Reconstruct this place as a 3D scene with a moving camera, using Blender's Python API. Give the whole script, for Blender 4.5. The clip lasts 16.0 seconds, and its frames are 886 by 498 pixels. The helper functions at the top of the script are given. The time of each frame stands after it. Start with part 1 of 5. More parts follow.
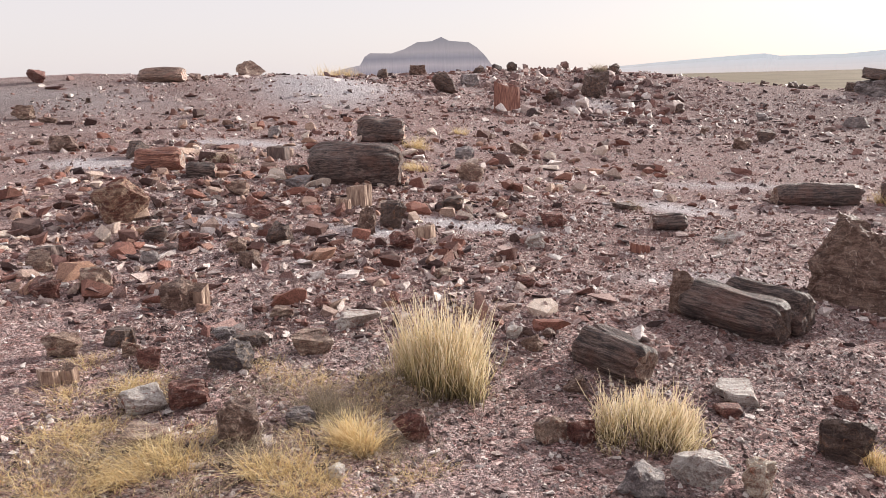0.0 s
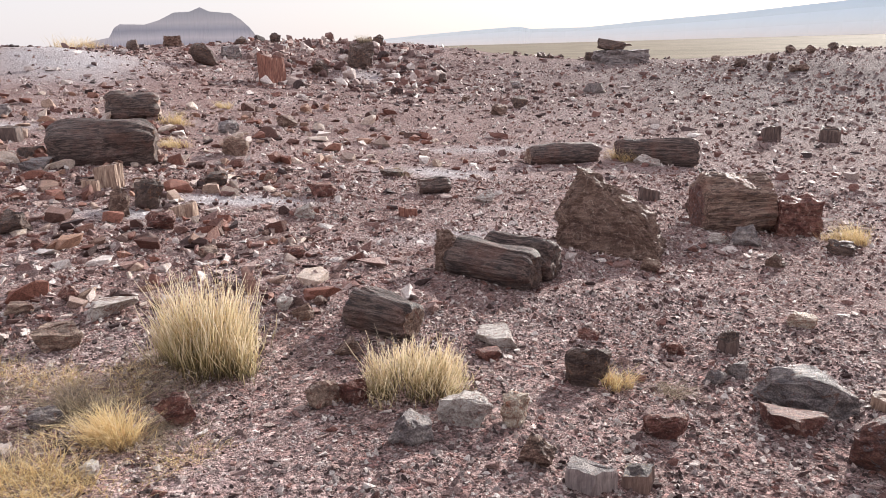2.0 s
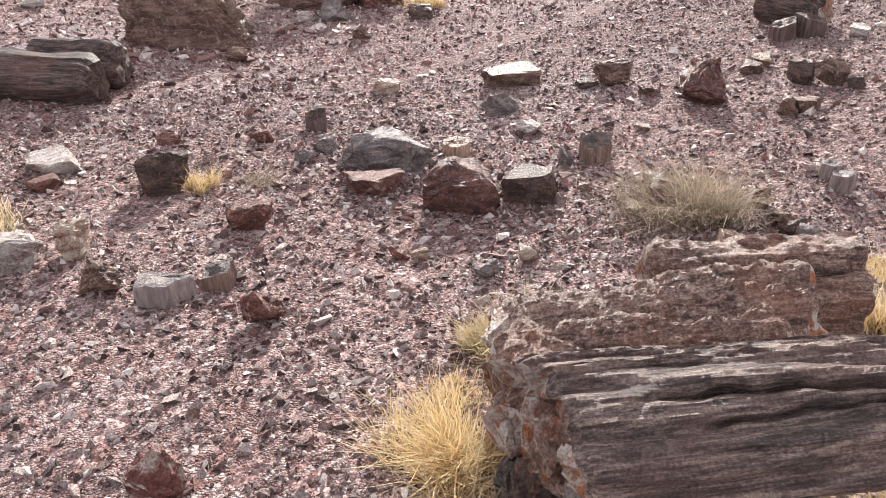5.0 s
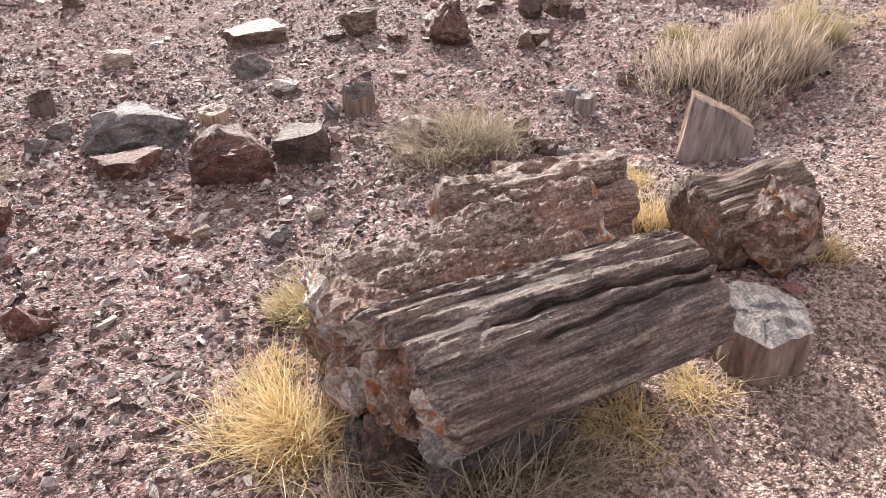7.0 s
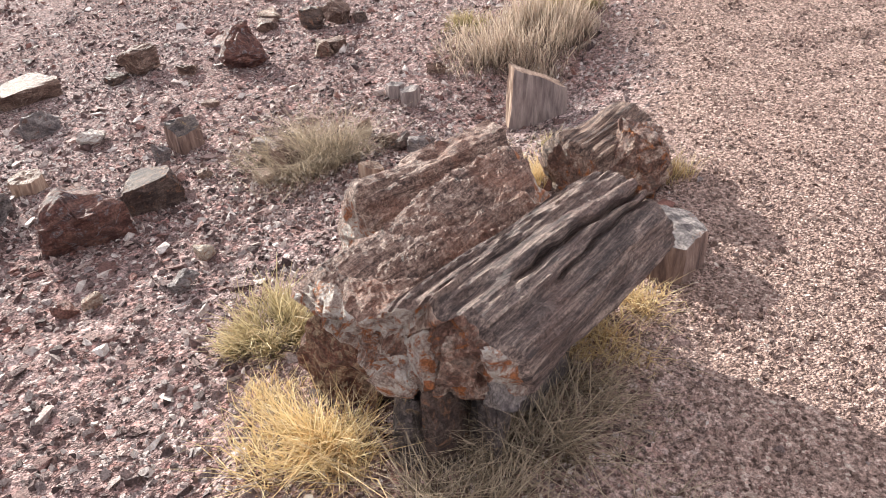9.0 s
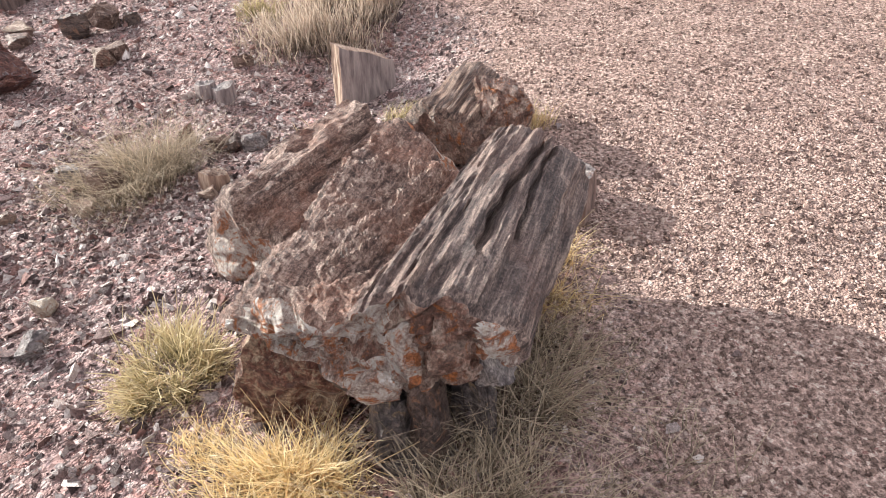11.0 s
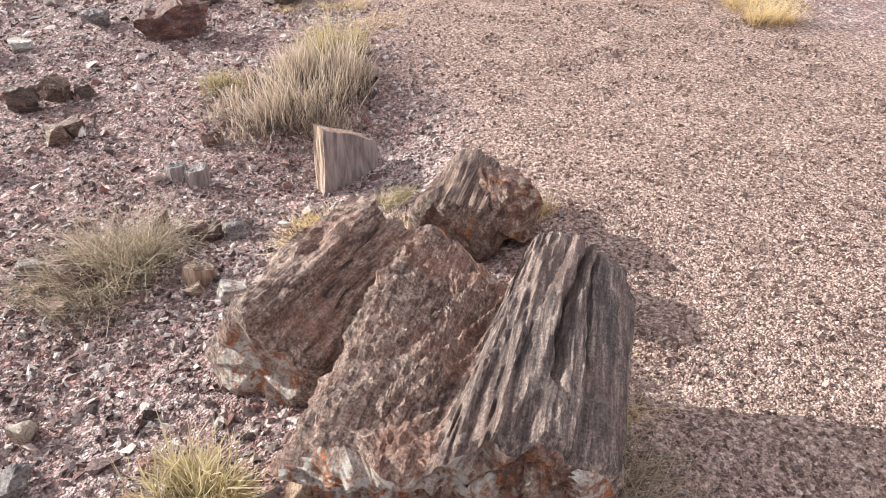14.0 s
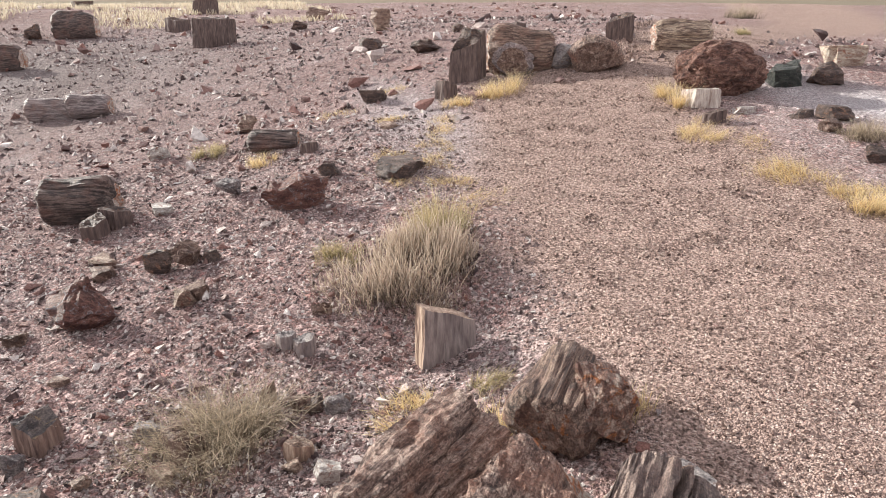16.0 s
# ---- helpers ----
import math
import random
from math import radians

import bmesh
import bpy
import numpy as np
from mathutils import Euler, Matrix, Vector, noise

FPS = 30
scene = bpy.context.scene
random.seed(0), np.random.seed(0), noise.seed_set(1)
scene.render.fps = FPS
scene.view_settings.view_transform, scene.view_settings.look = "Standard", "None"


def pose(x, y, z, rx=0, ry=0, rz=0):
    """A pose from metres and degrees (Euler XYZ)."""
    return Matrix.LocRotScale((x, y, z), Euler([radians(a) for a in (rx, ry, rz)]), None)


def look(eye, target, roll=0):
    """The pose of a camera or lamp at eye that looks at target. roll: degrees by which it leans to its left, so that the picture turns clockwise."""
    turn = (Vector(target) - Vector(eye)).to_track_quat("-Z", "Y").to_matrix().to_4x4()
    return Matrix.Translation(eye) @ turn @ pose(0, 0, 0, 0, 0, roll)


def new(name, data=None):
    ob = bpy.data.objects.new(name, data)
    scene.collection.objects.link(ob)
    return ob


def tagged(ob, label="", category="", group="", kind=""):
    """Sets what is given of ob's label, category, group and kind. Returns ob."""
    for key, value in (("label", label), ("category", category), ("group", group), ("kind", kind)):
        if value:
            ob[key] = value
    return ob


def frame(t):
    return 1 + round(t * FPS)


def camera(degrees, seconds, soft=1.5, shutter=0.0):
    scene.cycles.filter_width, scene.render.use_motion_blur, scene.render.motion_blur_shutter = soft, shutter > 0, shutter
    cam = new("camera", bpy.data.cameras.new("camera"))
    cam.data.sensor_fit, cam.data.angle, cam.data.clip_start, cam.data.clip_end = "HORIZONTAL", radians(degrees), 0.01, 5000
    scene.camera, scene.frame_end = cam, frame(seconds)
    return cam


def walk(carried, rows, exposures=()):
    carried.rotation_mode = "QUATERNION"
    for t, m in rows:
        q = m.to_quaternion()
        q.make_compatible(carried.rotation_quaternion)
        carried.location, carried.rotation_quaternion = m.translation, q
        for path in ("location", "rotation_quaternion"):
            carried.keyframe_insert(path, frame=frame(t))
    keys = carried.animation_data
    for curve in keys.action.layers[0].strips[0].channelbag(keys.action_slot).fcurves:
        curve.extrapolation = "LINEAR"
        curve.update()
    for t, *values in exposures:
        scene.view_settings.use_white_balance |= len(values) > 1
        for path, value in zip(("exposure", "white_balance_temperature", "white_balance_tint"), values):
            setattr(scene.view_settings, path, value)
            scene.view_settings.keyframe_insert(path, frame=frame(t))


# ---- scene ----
cam = camera(62.6, 16.0, soft=0.6)
PATH = [
    (0, (0.068, 0.115, 1.512), (-0.015, 2.061, 1.054), -1.4),
    (0.5, (0.093, 0.105, 1.496), (0.144, 2.049, 1.027), -1.2),
    (1, (0.121, 0.104, 1.488), (0.314, 2.034, 1.001), -1.3),
    (1.5, (0.142, 0.097, 1.477), (0.483, 2.001, 0.968), -1.4),
    (2, (0.17, 0.091, 1.469), (0.665, 1.952, 0.928), -1.6),
    (2.5, (0.216, 0.08, 1.469), (0.858, 1.88, 0.878), -1.9),
    (3, (0.31, 0.067, 1.446), (1.085, 1.79, 0.79), -2.2),
    (3.5, (0.413, 0.037, 1.412), (1.304, 1.665, 0.667), -2.4),
    (4, (0.474, 0.037, 1.383), (1.467, 1.55, 0.532), -2.6),
    (4.5, (0.513, 0.064, 1.335), (1.598, 1.449, 0.384), -2.4),
    (5, (0.554, 0.117, 1.294), (1.721, 1.357, 0.246), -2.0),
    (5.2, (0.581, 0.127, 1.285), (1.776, 1.313, 0.206), -1.8),
    (7.3, (0.489, 0.227, 1.264), (2.016, 0.835, 0.124), -0.1),
    (7.5, (0.457, 0.25, 1.276), (2.009, 0.801, 0.141), -0.4),
    (8, (0.423, 0.391, 1.275), (2.024, 0.789, 0.142), -0.9),
    (8.5, (0.373, 0.543, 1.277), (2.002, 0.781, 0.142), -1.4),
    (9, (0.282, 0.614, 1.294), (1.928, 0.694, 0.16), -1.8),
    (9.5, (0.225, 0.666, 1.301), (1.877, 0.584, 0.177), -2.2),
    (10, (0.276, 0.742, 1.272), (1.919, 0.505, 0.157), -2.3),
    (10.2, (0.293, 0.789, 1.261), (1.928, 0.496, 0.145), -2.3),
    (12.3, (0.599, 0.998, 1.187), (1.998, 0.314, -0.068), -0.3),
    (12.5, (0.607, 1.015, 1.195), (2.004, 0.315, -0.053), -0.0),
    (13, (0.628, 1.049, 1.238), (2.043, 0.326, 0.023), 0.3),
    (13.5, (0.641, 1.076, 1.274), (2.11, 0.355, 0.124), 0.4),
    (14, (0.646, 1.093, 1.297), (2.185, 0.394, 0.227), 0.4),
    (14.5, (0.653, 1.088, 1.339), (2.265, 0.427, 0.358), 0.1),
    (15, (0.649, 1.095, 1.386), (2.335, 0.483, 0.502), -0.3),
    (15.5, (0.653, 1.089, 1.434), (2.399, 0.532, 0.633), -0.7),
    (16, (0.649, 1.095, 1.466), (2.442, 0.58, 0.746), -0.7),
]
walk(cam, [(t, look(eye, target, roll)) for t, eye, target, roll in PATH], exposures=[(0.0, 0.50, 6150, 10), (3.0, 0.68, 5900, 9), (5.0, 0.94, 6000, 9), (7.5, 1.00, 6050, 8), (10.0, 1.03, 6030, 7), (12.5, 1.20, 5850, 5), (16.0, 0.82, 6000, 5)])

# ---- light: low warm sun, dusty sky ----
SUN_AZ, SUN_EL = 50.0, 20.0
world = bpy.data.worlds.new("world")
scene.world = world
world.use_nodes = True
wn, wl = world.node_tree.nodes, world.node_tree.links
sky = wn.new("ShaderNodeTexSky")
sky.sky_type = "NISHITA"
sky.sun_disc = False
sky.sun_elevation, sky.sun_rotation = radians(SUN_EL), radians(SUN_AZ)
sky.air_density, sky.dust_density, sky.ozone_density = 1.0, 1.6, 1.0
pale = wn.new("ShaderNodeHueSaturation")
pale.inputs["Saturation"].default_value = 0.9
wl.new(sky.outputs[0], pale.inputs["Color"])
haze = wn.new("ShaderNodeMix")
haze.data_type = "RGBA"
haze.inputs[0].default_value = 0.86
haze.inputs[7].default_value = (4.25, 3.75, 3.62, 1.0)
wl.new(pale.outputs[0], haze.inputs[6])
wl.new(haze.outputs[2], wn["Background"].inputs[0])
wn["Background"].inputs[1].default_value = 0.15

sun = new("sun", bpy.data.lights.new("sun", "SUN"))
sun.data.energy, sun.data.angle, sun.data.color = 4.5, radians(0.6), (1.0, 0.90, 0.78)
TO_SUN = Vector((math.sin(radians(SUN_AZ)) * math.cos(radians(SUN_EL)), math.cos(radians(SUN_AZ)) * math.cos(radians(SUN_EL)), math.sin(radians(SUN_EL))))
sun.matrix_basis = look(TO_SUN * 60, (0, 0, 0))


# ---- materials ----
class Nodes:
    """A small helper that lays out a node material."""

    def __init__(self, name, rough=0.85):
        self.mat = bpy.data.materials.new(name)
        self.mat.use_nodes = True
        self.t = self.mat.node_tree
        self.bsdf = self.t.nodes["Principled BSDF"]
        self.bsdf.inputs["Roughness"].default_value = rough
        self.bsdf.inputs["Specular IOR Level"].default_value = 0.45

    def add(self, kind, **values):
        n = self.t.nodes.new(kind)
        for key, v in values.items():
            n.inputs[key.replace("_", " ")].default_value = v
        return n

    def link(self, a, b):
        self.t.links.new(a, b)

    def coords(self, stretch=(1, 1, 1), own=True):
        """Object coordinates, shifted by the object's random number."""
        c = self.t.nodes.new("ShaderNodeTexCoord")
        m = self.t.nodes.new("ShaderNodeMapping")
        m.inputs["Scale"].default_value = stretch
        self.link(c.outputs["Object"], m.inputs["Vector"])
        if own:
            info = self.t.nodes.new("ShaderNodeObjectInfo")
            mul = self.t.nodes.new("ShaderNodeMath")
            mul.operation = "MULTIPLY"
            mul.inputs[1].default_value = 37.0
            self.link(info.outputs["Random"], mul.inputs[0])
            self.link(mul.outputs[0], m.inputs["Location"])
        return m.outputs[0]

    def noise(self, vec, scale, detail=6.0, rough=0.6, warp=0.0):
        n = self.add("ShaderNodeTexNoise", Scale=scale, Detail=detail, Roughness=rough, Distortion=warp)
        self.link(vec, n.inputs["Vector"])
        return n.outputs["Fac"]

    def ramp(self, fac, *stops):
        r = self.t.nodes.new("ShaderNodeValToRGB")
        while len(r.color_ramp.elements) < len(stops):
            r.color_ramp.elements.new(0.5)
        for e, (p, c) in zip(r.color_ramp.elements, stops):
            e.position, e.color = p, (*c, 1.0)
        self.link(fac, r.inputs[0])
        return r.outputs[0]

    def mix(self, fac, a, b, how="MIX"):
        m = self.t.nodes.new("ShaderNodeMix")
        m.data_type, m.blend_type = "RGBA", how
        for v, k in ((fac, 0), (a, 6), (b, 7)):
            if hasattr(v, "is_output"):
                self.link(v, m.inputs[k])
            else:
                m.inputs[k].default_value = v if k == 0 else (*v, 1.0)
        return m.outputs[2]

    def attribute(self, name):
        a = self.t.nodes.new("ShaderNodeAttribute")
        a.attribute_name = name
        return a

    def done(self, color, bump=None, depth=0.01, strength=0.6):
        self.link(color, self.bsdf.inputs["Base Color"])
        if bump is not None:
            b = self.add("ShaderNodeBump", Strength=strength, Distance=depth)
            self.link(bump, b.inputs["Height"])
            self.link(b.outputs[0], self.bsdf.inputs["Normal"])
        return self.mat


def stone_material(name, dark, mid, light, vein, rough=0.58, grain=9.0, veins_from=0.56):
    """Weathered petrified wood: blotches of three tones with veins, grain and pits."""
    n = Nodes(name, rough)
    v = n.coords()
    c = n.ramp(n.noise(v, grain, 8, 0.65, 0.8), (0.38, dark), (0.5, mid), (0.61, light))
    lines = n.coords((0.22, 1.0, 1.0))
    c = n.mix(0.6, c, n.ramp(n.noise(lines, grain * 4, 6, 0.7, 0.4), (0.43, dark), (0.51, mid), (0.58, light)))
    veins = n.ramp(n.noise(v, grain * 1.7, 5, 0.7, 2.0), (veins_from, (0, 0, 0)), (veins_from + 0.08, (1, 1, 1)))
    c = n.mix(veins, c, vein)
    fine = n.noise(v, 140, 4, 0.7)
    c = n.mix(0.45, c, n.ramp(fine, (0.39, (0.06, 0.06, 0.06)), (0.61, (0.94, 0.94, 0.94))), "OVERLAY")
    dust = n.ramp(n.noise(v, 22, 6, 0.7, 0.5), (0.56, (0, 0, 0)), (0.72, (0.4, 0.4, 0.4)))
    c = n.mix(dust, c, n.mix(0.5, c, (0.55, 0.46, 0.42)))
    return n.done(c, n.mix(0.4, n.noise(v, 34, 9, 0.72, 0.6), n.noise(v, 130, 5, 0.75)), 0.05, 1.0)


def bark_material(name, dark, mid, light, tint, crumbly=0.0, relief=0.035):
    """Petrified bark with grain along the local x axis; crumbly: how far the grain gives way to rough crust."""
    n = Nodes(name, 0.56)
    w = n.coords((1, 1, 1))
    streak = n.noise(n.coords((0.10, 1, 1)), 60, 8, 0.7, 0.15)
    thin = n.noise(n.coords((0.05, 1, 1)), 230, 5, 0.7, 0.1)
    crust = n.noise(w, 70, 9, 0.78, 0.7)
    tone = n.mix(crumbly, n.mix(0.3, streak, thin), crust)
    c = n.ramp(tone, (0.44, dark), (0.50, mid), (0.57, light))
    patch = n.ramp(n.noise(w, 6, 6, 0.65, 0.6), (0.48, (0, 0, 0)), (0.66, (1, 1, 1)))
    c = n.mix(patch, c, n.mix(0.55, c, tint))
    dust = n.ramp(n.noise(w, 17, 6, 0.7, 0.4), (0.55, (0, 0, 0)), (0.72, (0.32, 0.32, 0.32)))
    c = n.mix(dust, c, (0.42, 0.34, 0.31))
    c = n.mix(0.5, c, n.ramp(n.noise(w, 170, 5, 0.75), (0.39, (0.08, 0.08, 0.08)), (0.61, (0.92, 0.92, 0.92))), "OVERLAY")
    return n.done(c, n.mix(0.45, tone, n.noise(w, 120, 6, 0.8)), relief, 1.0)


STONES = {
    "dark": stone_material("dark_stone", (0.05, 0.035, 0.033), (0.13, 0.085, 0.072), (0.24, 0.17, 0.14), (0.30, 0.16, 0.10)),
    "darkgrey": stone_material("dark_grey_stone", (0.06, 0.052, 0.055), (0.16, 0.13, 0.13), (0.32, 0.26, 0.23), (0.38, 0.27, 0.17)),
    "brown": stone_material("brown_stone", (0.09, 0.05, 0.038), (0.22, 0.13, 0.10), (0.40, 0.28, 0.22), (0.50, 0.38, 0.31)),
    "red": stone_material("red_jasper", (0.075, 0.030, 0.026), (0.22, 0.080, 0.063), (0.40, 0.21, 0.165), (0.55, 0.40, 0.34)),
    "reddark": stone_material("dark_red_jasper", (0.07, 0.03, 0.027), (0.19, 0.08, 0.065), (0.33, 0.17, 0.13), (0.32, 0.28, 0.29)),
    "redtan": stone_material("red_and_tan_jasper", (0.10, 0.042, 0.034), (0.27, 0.115, 0.08), (0.58, 0.43, 0.30), (0.58, 0.46, 0.34), 0.7, 10.0),
    "tan": stone_material("tan_stone", (0.15, 0.085, 0.065), (0.36, 0.24, 0.185), (0.62, 0.48, 0.38), (0.26, 0.11, 0.08)),
    "grey": stone_material("grey_stone", (0.14, 0.12, 0.125), (0.31, 0.27, 0.27), (0.52, 0.46, 0.43), (0.26, 0.16, 0.13)),
    "white": stone_material("white_quartz", (0.36, 0.27, 0.24), (0.74, 0.67, 0.62), (0.89, 0.84, 0.79), (0.38, 0.20, 0.15), 0.6),
    "whitetan": stone_material("cream_quartz", (0.36, 0.21, 0.15), (0.70, 0.57, 0.46), (0.86, 0.77, 0.64), (0.42, 0.18, 0.11), 0.65),
    "whitered": stone_material("red_and_white_quartz", (0.18, 0.06, 0.05), (0.36, 0.15, 0.12), (0.78, 0.70, 0.62), (0.80, 0.74, 0.66), 0.65, 6.0),
    "redbig": stone_material("rust_red_stone", (0.07, 0.038, 0.032), (0.22, 0.105, 0.08), (0.42, 0.25, 0.19), (0.10, 0.055, 0.045), 0.85, 9.0),
    "green": stone_material("dark_green_stone", (0.025, 0.028, 0.026), (0.055, 0.062, 0.053), (0.13, 0.13, 0.11), (0.10, 0.08, 0.07)),
}
STONES["pale_end"] = stone_material("agate_end", (0.30, 0.17, 0.13), (0.70, 0.60, 0.53), (0.90, 0.83, 0.76), (0.52, 0.20, 0.085), 0.4, 9.0, 0.51)
STONES["rust_end"] = stone_material("rust_agate_end", (0.10, 0.05, 0.04), (0.32, 0.17, 0.125), (0.66, 0.52, 0.43), (0.46, 0.165, 0.055), 0.45, 8.0, 0.56)
BARKS = {
    "dark": bark_material("dark_bark", (0.035, 0.025, 0.024), (0.105, 0.073, 0.066), (0.24, 0.175, 0.15), (0.22, 0.11, 0.085)),
    "brown": bark_material("brown_bark", (0.08, 0.05, 0.04), (0.22, 0.14, 0.11), (0.42, 0.30, 0.23), (0.36, 0.18, 0.13)),
    "red": bark_material("red_bark", (0.12, 0.05, 0.038), (0.31, 0.13, 0.095), (0.50, 0.27, 0.19), (0.42, 0.18, 0.125)),
    "tan": bark_material("tan_bark", (0.13, 0.085, 0.065), (0.36, 0.25, 0.185), (0.70, 0.56, 0.41), (0.26, 0.14, 0.11)),
    "grey": bark_material("grey_bark", (0.13, 0.10, 0.10), (0.28, 0.23, 0.225), (0.46, 0.39, 0.37), (0.34, 0.20, 0.16)),
}
HERO_BARK = bark_material("weathered_bark", (0.07, 0.050, 0.046), (0.185, 0.134, 0.12), (0.44, 0.335, 0.28), (0.24, 0.15, 0.125), 0.12, 0.025)
RUST_BARK = bark_material("rusty_bark", (0.085, 0.051, 0.043), (0.32, 0.207, 0.168), (0.68, 0.525, 0.435), (0.40, 0.185, 0.12), 0.42)


def ground_material():
    """Stony purple-brown clay with pale crusts, the tan gravel trail and the far dry plain."""
    n = Nodes("stony_ground", 0.85)
    n.bsdf.inputs["Specular IOR Level"].default_value = 0.05
    v = n.coords((1, 1, 1), own=False)

    def pebbles(scale, *tones):
        cells = n.add("ShaderNodeTexVoronoi", Scale=scale, Randomness=1.0)
        n.link(v, cells.inputs["Vector"])
        sep = n.t.nodes.new("ShaderNodeSeparateColor")
        n.link(cells.outputs["Color"], sep.inputs[0])
        return n.ramp(sep.outputs[0], *[(k / (len(tones) - 1), c) for k, c in enumerate(tones)]), cells.outputs["Distance"]

    clay = n.ramp(n.noise(v, 1.1, 6, 0.6, 0.4), (0.32, (0.19, 0.130, 0.126)), (0.5, (0.275, 0.196, 0.188)), (0.68, (0.37, 0.285, 0.275)))
    crust = n.ramp(n.noise(v, 0.55, 6, 0.65, 0.5), (0.50, (0, 0, 0)), (0.60, (0.75, 0.75, 0.75)))
    clay = n.mix(crust, clay, (0.64, 0.57, 0.57))
    stones, gap = pebbles(58, (0.10, 0.064, 0.062), (0.24, 0.155, 0.145), (0.34, 0.235, 0.22), (0.30, 0.155, 0.135), (0.44, 0.335, 0.315), (0.70, 0.61, 0.58))
    grit, gap2 = pebbles(140, (0.14, 0.092, 0.088), (0.32, 0.225, 0.21), (0.44, 0.33, 0.31), (0.68, 0.58, 0.55))
    chips, gap4 = pebbles(21, (0.09, 0.06, 0.058), (0.22, 0.13, 0.12), (0.36, 0.255, 0.24), (0.46, 0.35, 0.33), (0.26, 0.12, 0.105), (0.62, 0.53, 0.50))
    patchy = n.ramp(n.noise(v, 7, 5, 0.65), (0.38, (0.35, 0.35, 0.35)), (0.56, (0.95, 0.95, 0.95)))
    base = n.mix(patchy, n.mix(0.7, clay, grit), n.mix(0.8, clay, stones))
    sparse = n.ramp(n.noise(v, 16, 4, 0.7), (0.52, (0, 0, 0)), (0.56, (0.85, 0.85, 0.85)))
    masks = n.attribute("cover")
    split = n.t.nodes.new("ShaderNodeSeparateColor")
    n.link(masks.outputs["Color"], split.inputs[0])
    sparse = n.mix(split.outputs[0], sparse, (0, 0, 0))
    base = n.mix(sparse, base, n.mix(0.8, clay, chips))
    fine, gap3 = pebbles(105, (0.17, 0.112, 0.096), (0.37, 0.262, 0.225), (0.47, 0.34, 0.292), (0.66, 0.515, 0.455))
    trail = n.mix(0.78, n.ramp(n.noise(v, 2.2, 5, 0.6), (0.35, (0.36, 0.26, 0.223)), (0.65, (0.46, 0.338, 0.292))), fine)
    c = n.mix(split.outputs[0], base, trail)
    c = n.mix(split.outputs[2], c, (0.60, 0.57, 0.59))
    # alpha mask: grey clay, with the far slopes' shade painted in
    c = n.mix(masks.outputs["Alpha"], c, n.mix(0.72, c, n.ramp(n.noise(v, 0.8, 7, 0.65), (0.35, (0.16, 0.143, 0.14)), (0.65, (0.28, 0.255, 0.25)))))
    c = n.mix(0.75, c, n.ramp(n.noise(v, 80, 5, 0.8), (0.40, (0.08, 0.08, 0.08)), (0.5, (0.5, 0.5, 0.5)), (0.60, (0.95, 0.95, 0.95))), "OVERLAY")
    plain = n.ramp(n.noise(v, 0.02, 8, 0.7), (0.4, (0.20, 0.17, 0.125)), (0.6, (0.27, 0.23, 0.175)))
    c = n.mix(split.outputs[1], c, plain)
    high = n.mix(split.outputs[0], n.mix(0.5, gap, gap2), n.mix(0.5, gap2, n.mix(0.5, gap3, gap)))
    high = n.mix(0.3, high, n.noise(v, 45, 6, 0.7))
    high = n.mix(sparse, high, gap4)
    mat = n.done(c, high, -0.04, 1.0)
    return mat


def pebble_material(name, *tones):
    """Loose gravel: a tone for each pebble, read from the mesh, with fine grain."""
    n = Nodes(name, 0.62)
    n.bsdf.inputs["Specular IOR Level"].default_value = 0.3
    v = n.coords((1, 1, 1), own=False)
    tone = n.attribute("tone")
    stops = [((k + 0.5) / len(tones), c) for k, c in enumerate(tones)]
    r = n.ramp(tone.outputs["Fac"], *stops)
    c = n.mix(0.6, r, n.ramp(n.noise(v, 160, 4, 0.75), (0.35, (0.12, 0.12, 0.12)), (0.65, (0.88, 0.88, 0.88))), "OVERLAY")
    c = n.mix(0.5, c, n.ramp(n.noise(v, 34, 6, 0.75, 0.8), (0.40, (0.35, 0.30, 0.29)), (0.58, (1, 1, 1))), "MULTIPLY")
    return n.done(c, n.noise(v, 80, 6, 0.75), 0.012, 0.9)


def blade_material(name, low, mid, tip, height):
    """Dry grass: colour runs from a darker root to a paler seed head along each blade."""
    n = Nodes(name, 0.7)
    along = n.attribute("along")
    tone = n.attribute("tone")
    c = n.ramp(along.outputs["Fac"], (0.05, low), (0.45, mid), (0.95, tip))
    c = n.mix(0.5, c, n.ramp(tone.outputs["Fac"], (0.0, (0.25, 0.25, 0.25)), (1.0, (0.75, 0.75, 0.75))), "OVERLAY")
    n.bsdf.inputs["Transmission Weight"].default_value = 0.0
    n.link(c, n.bsdf.inputs["Base Color"])
    thin = n.t.nodes.new("ShaderNodeBsdfTranslucent")
    n.link(c, thin.inputs["Color"])
    both = n.t.nodes.new("ShaderNodeMixShader")
    both.inputs[0].default_value = 0.4
    n.link(n.bsdf.outputs[0], both.inputs[1])
    n.link(thin.outputs[0], both.inputs[2])
    n.link(both.outputs[0], n.t.nodes["Material Output"].inputs["Surface"])
    return n.mat


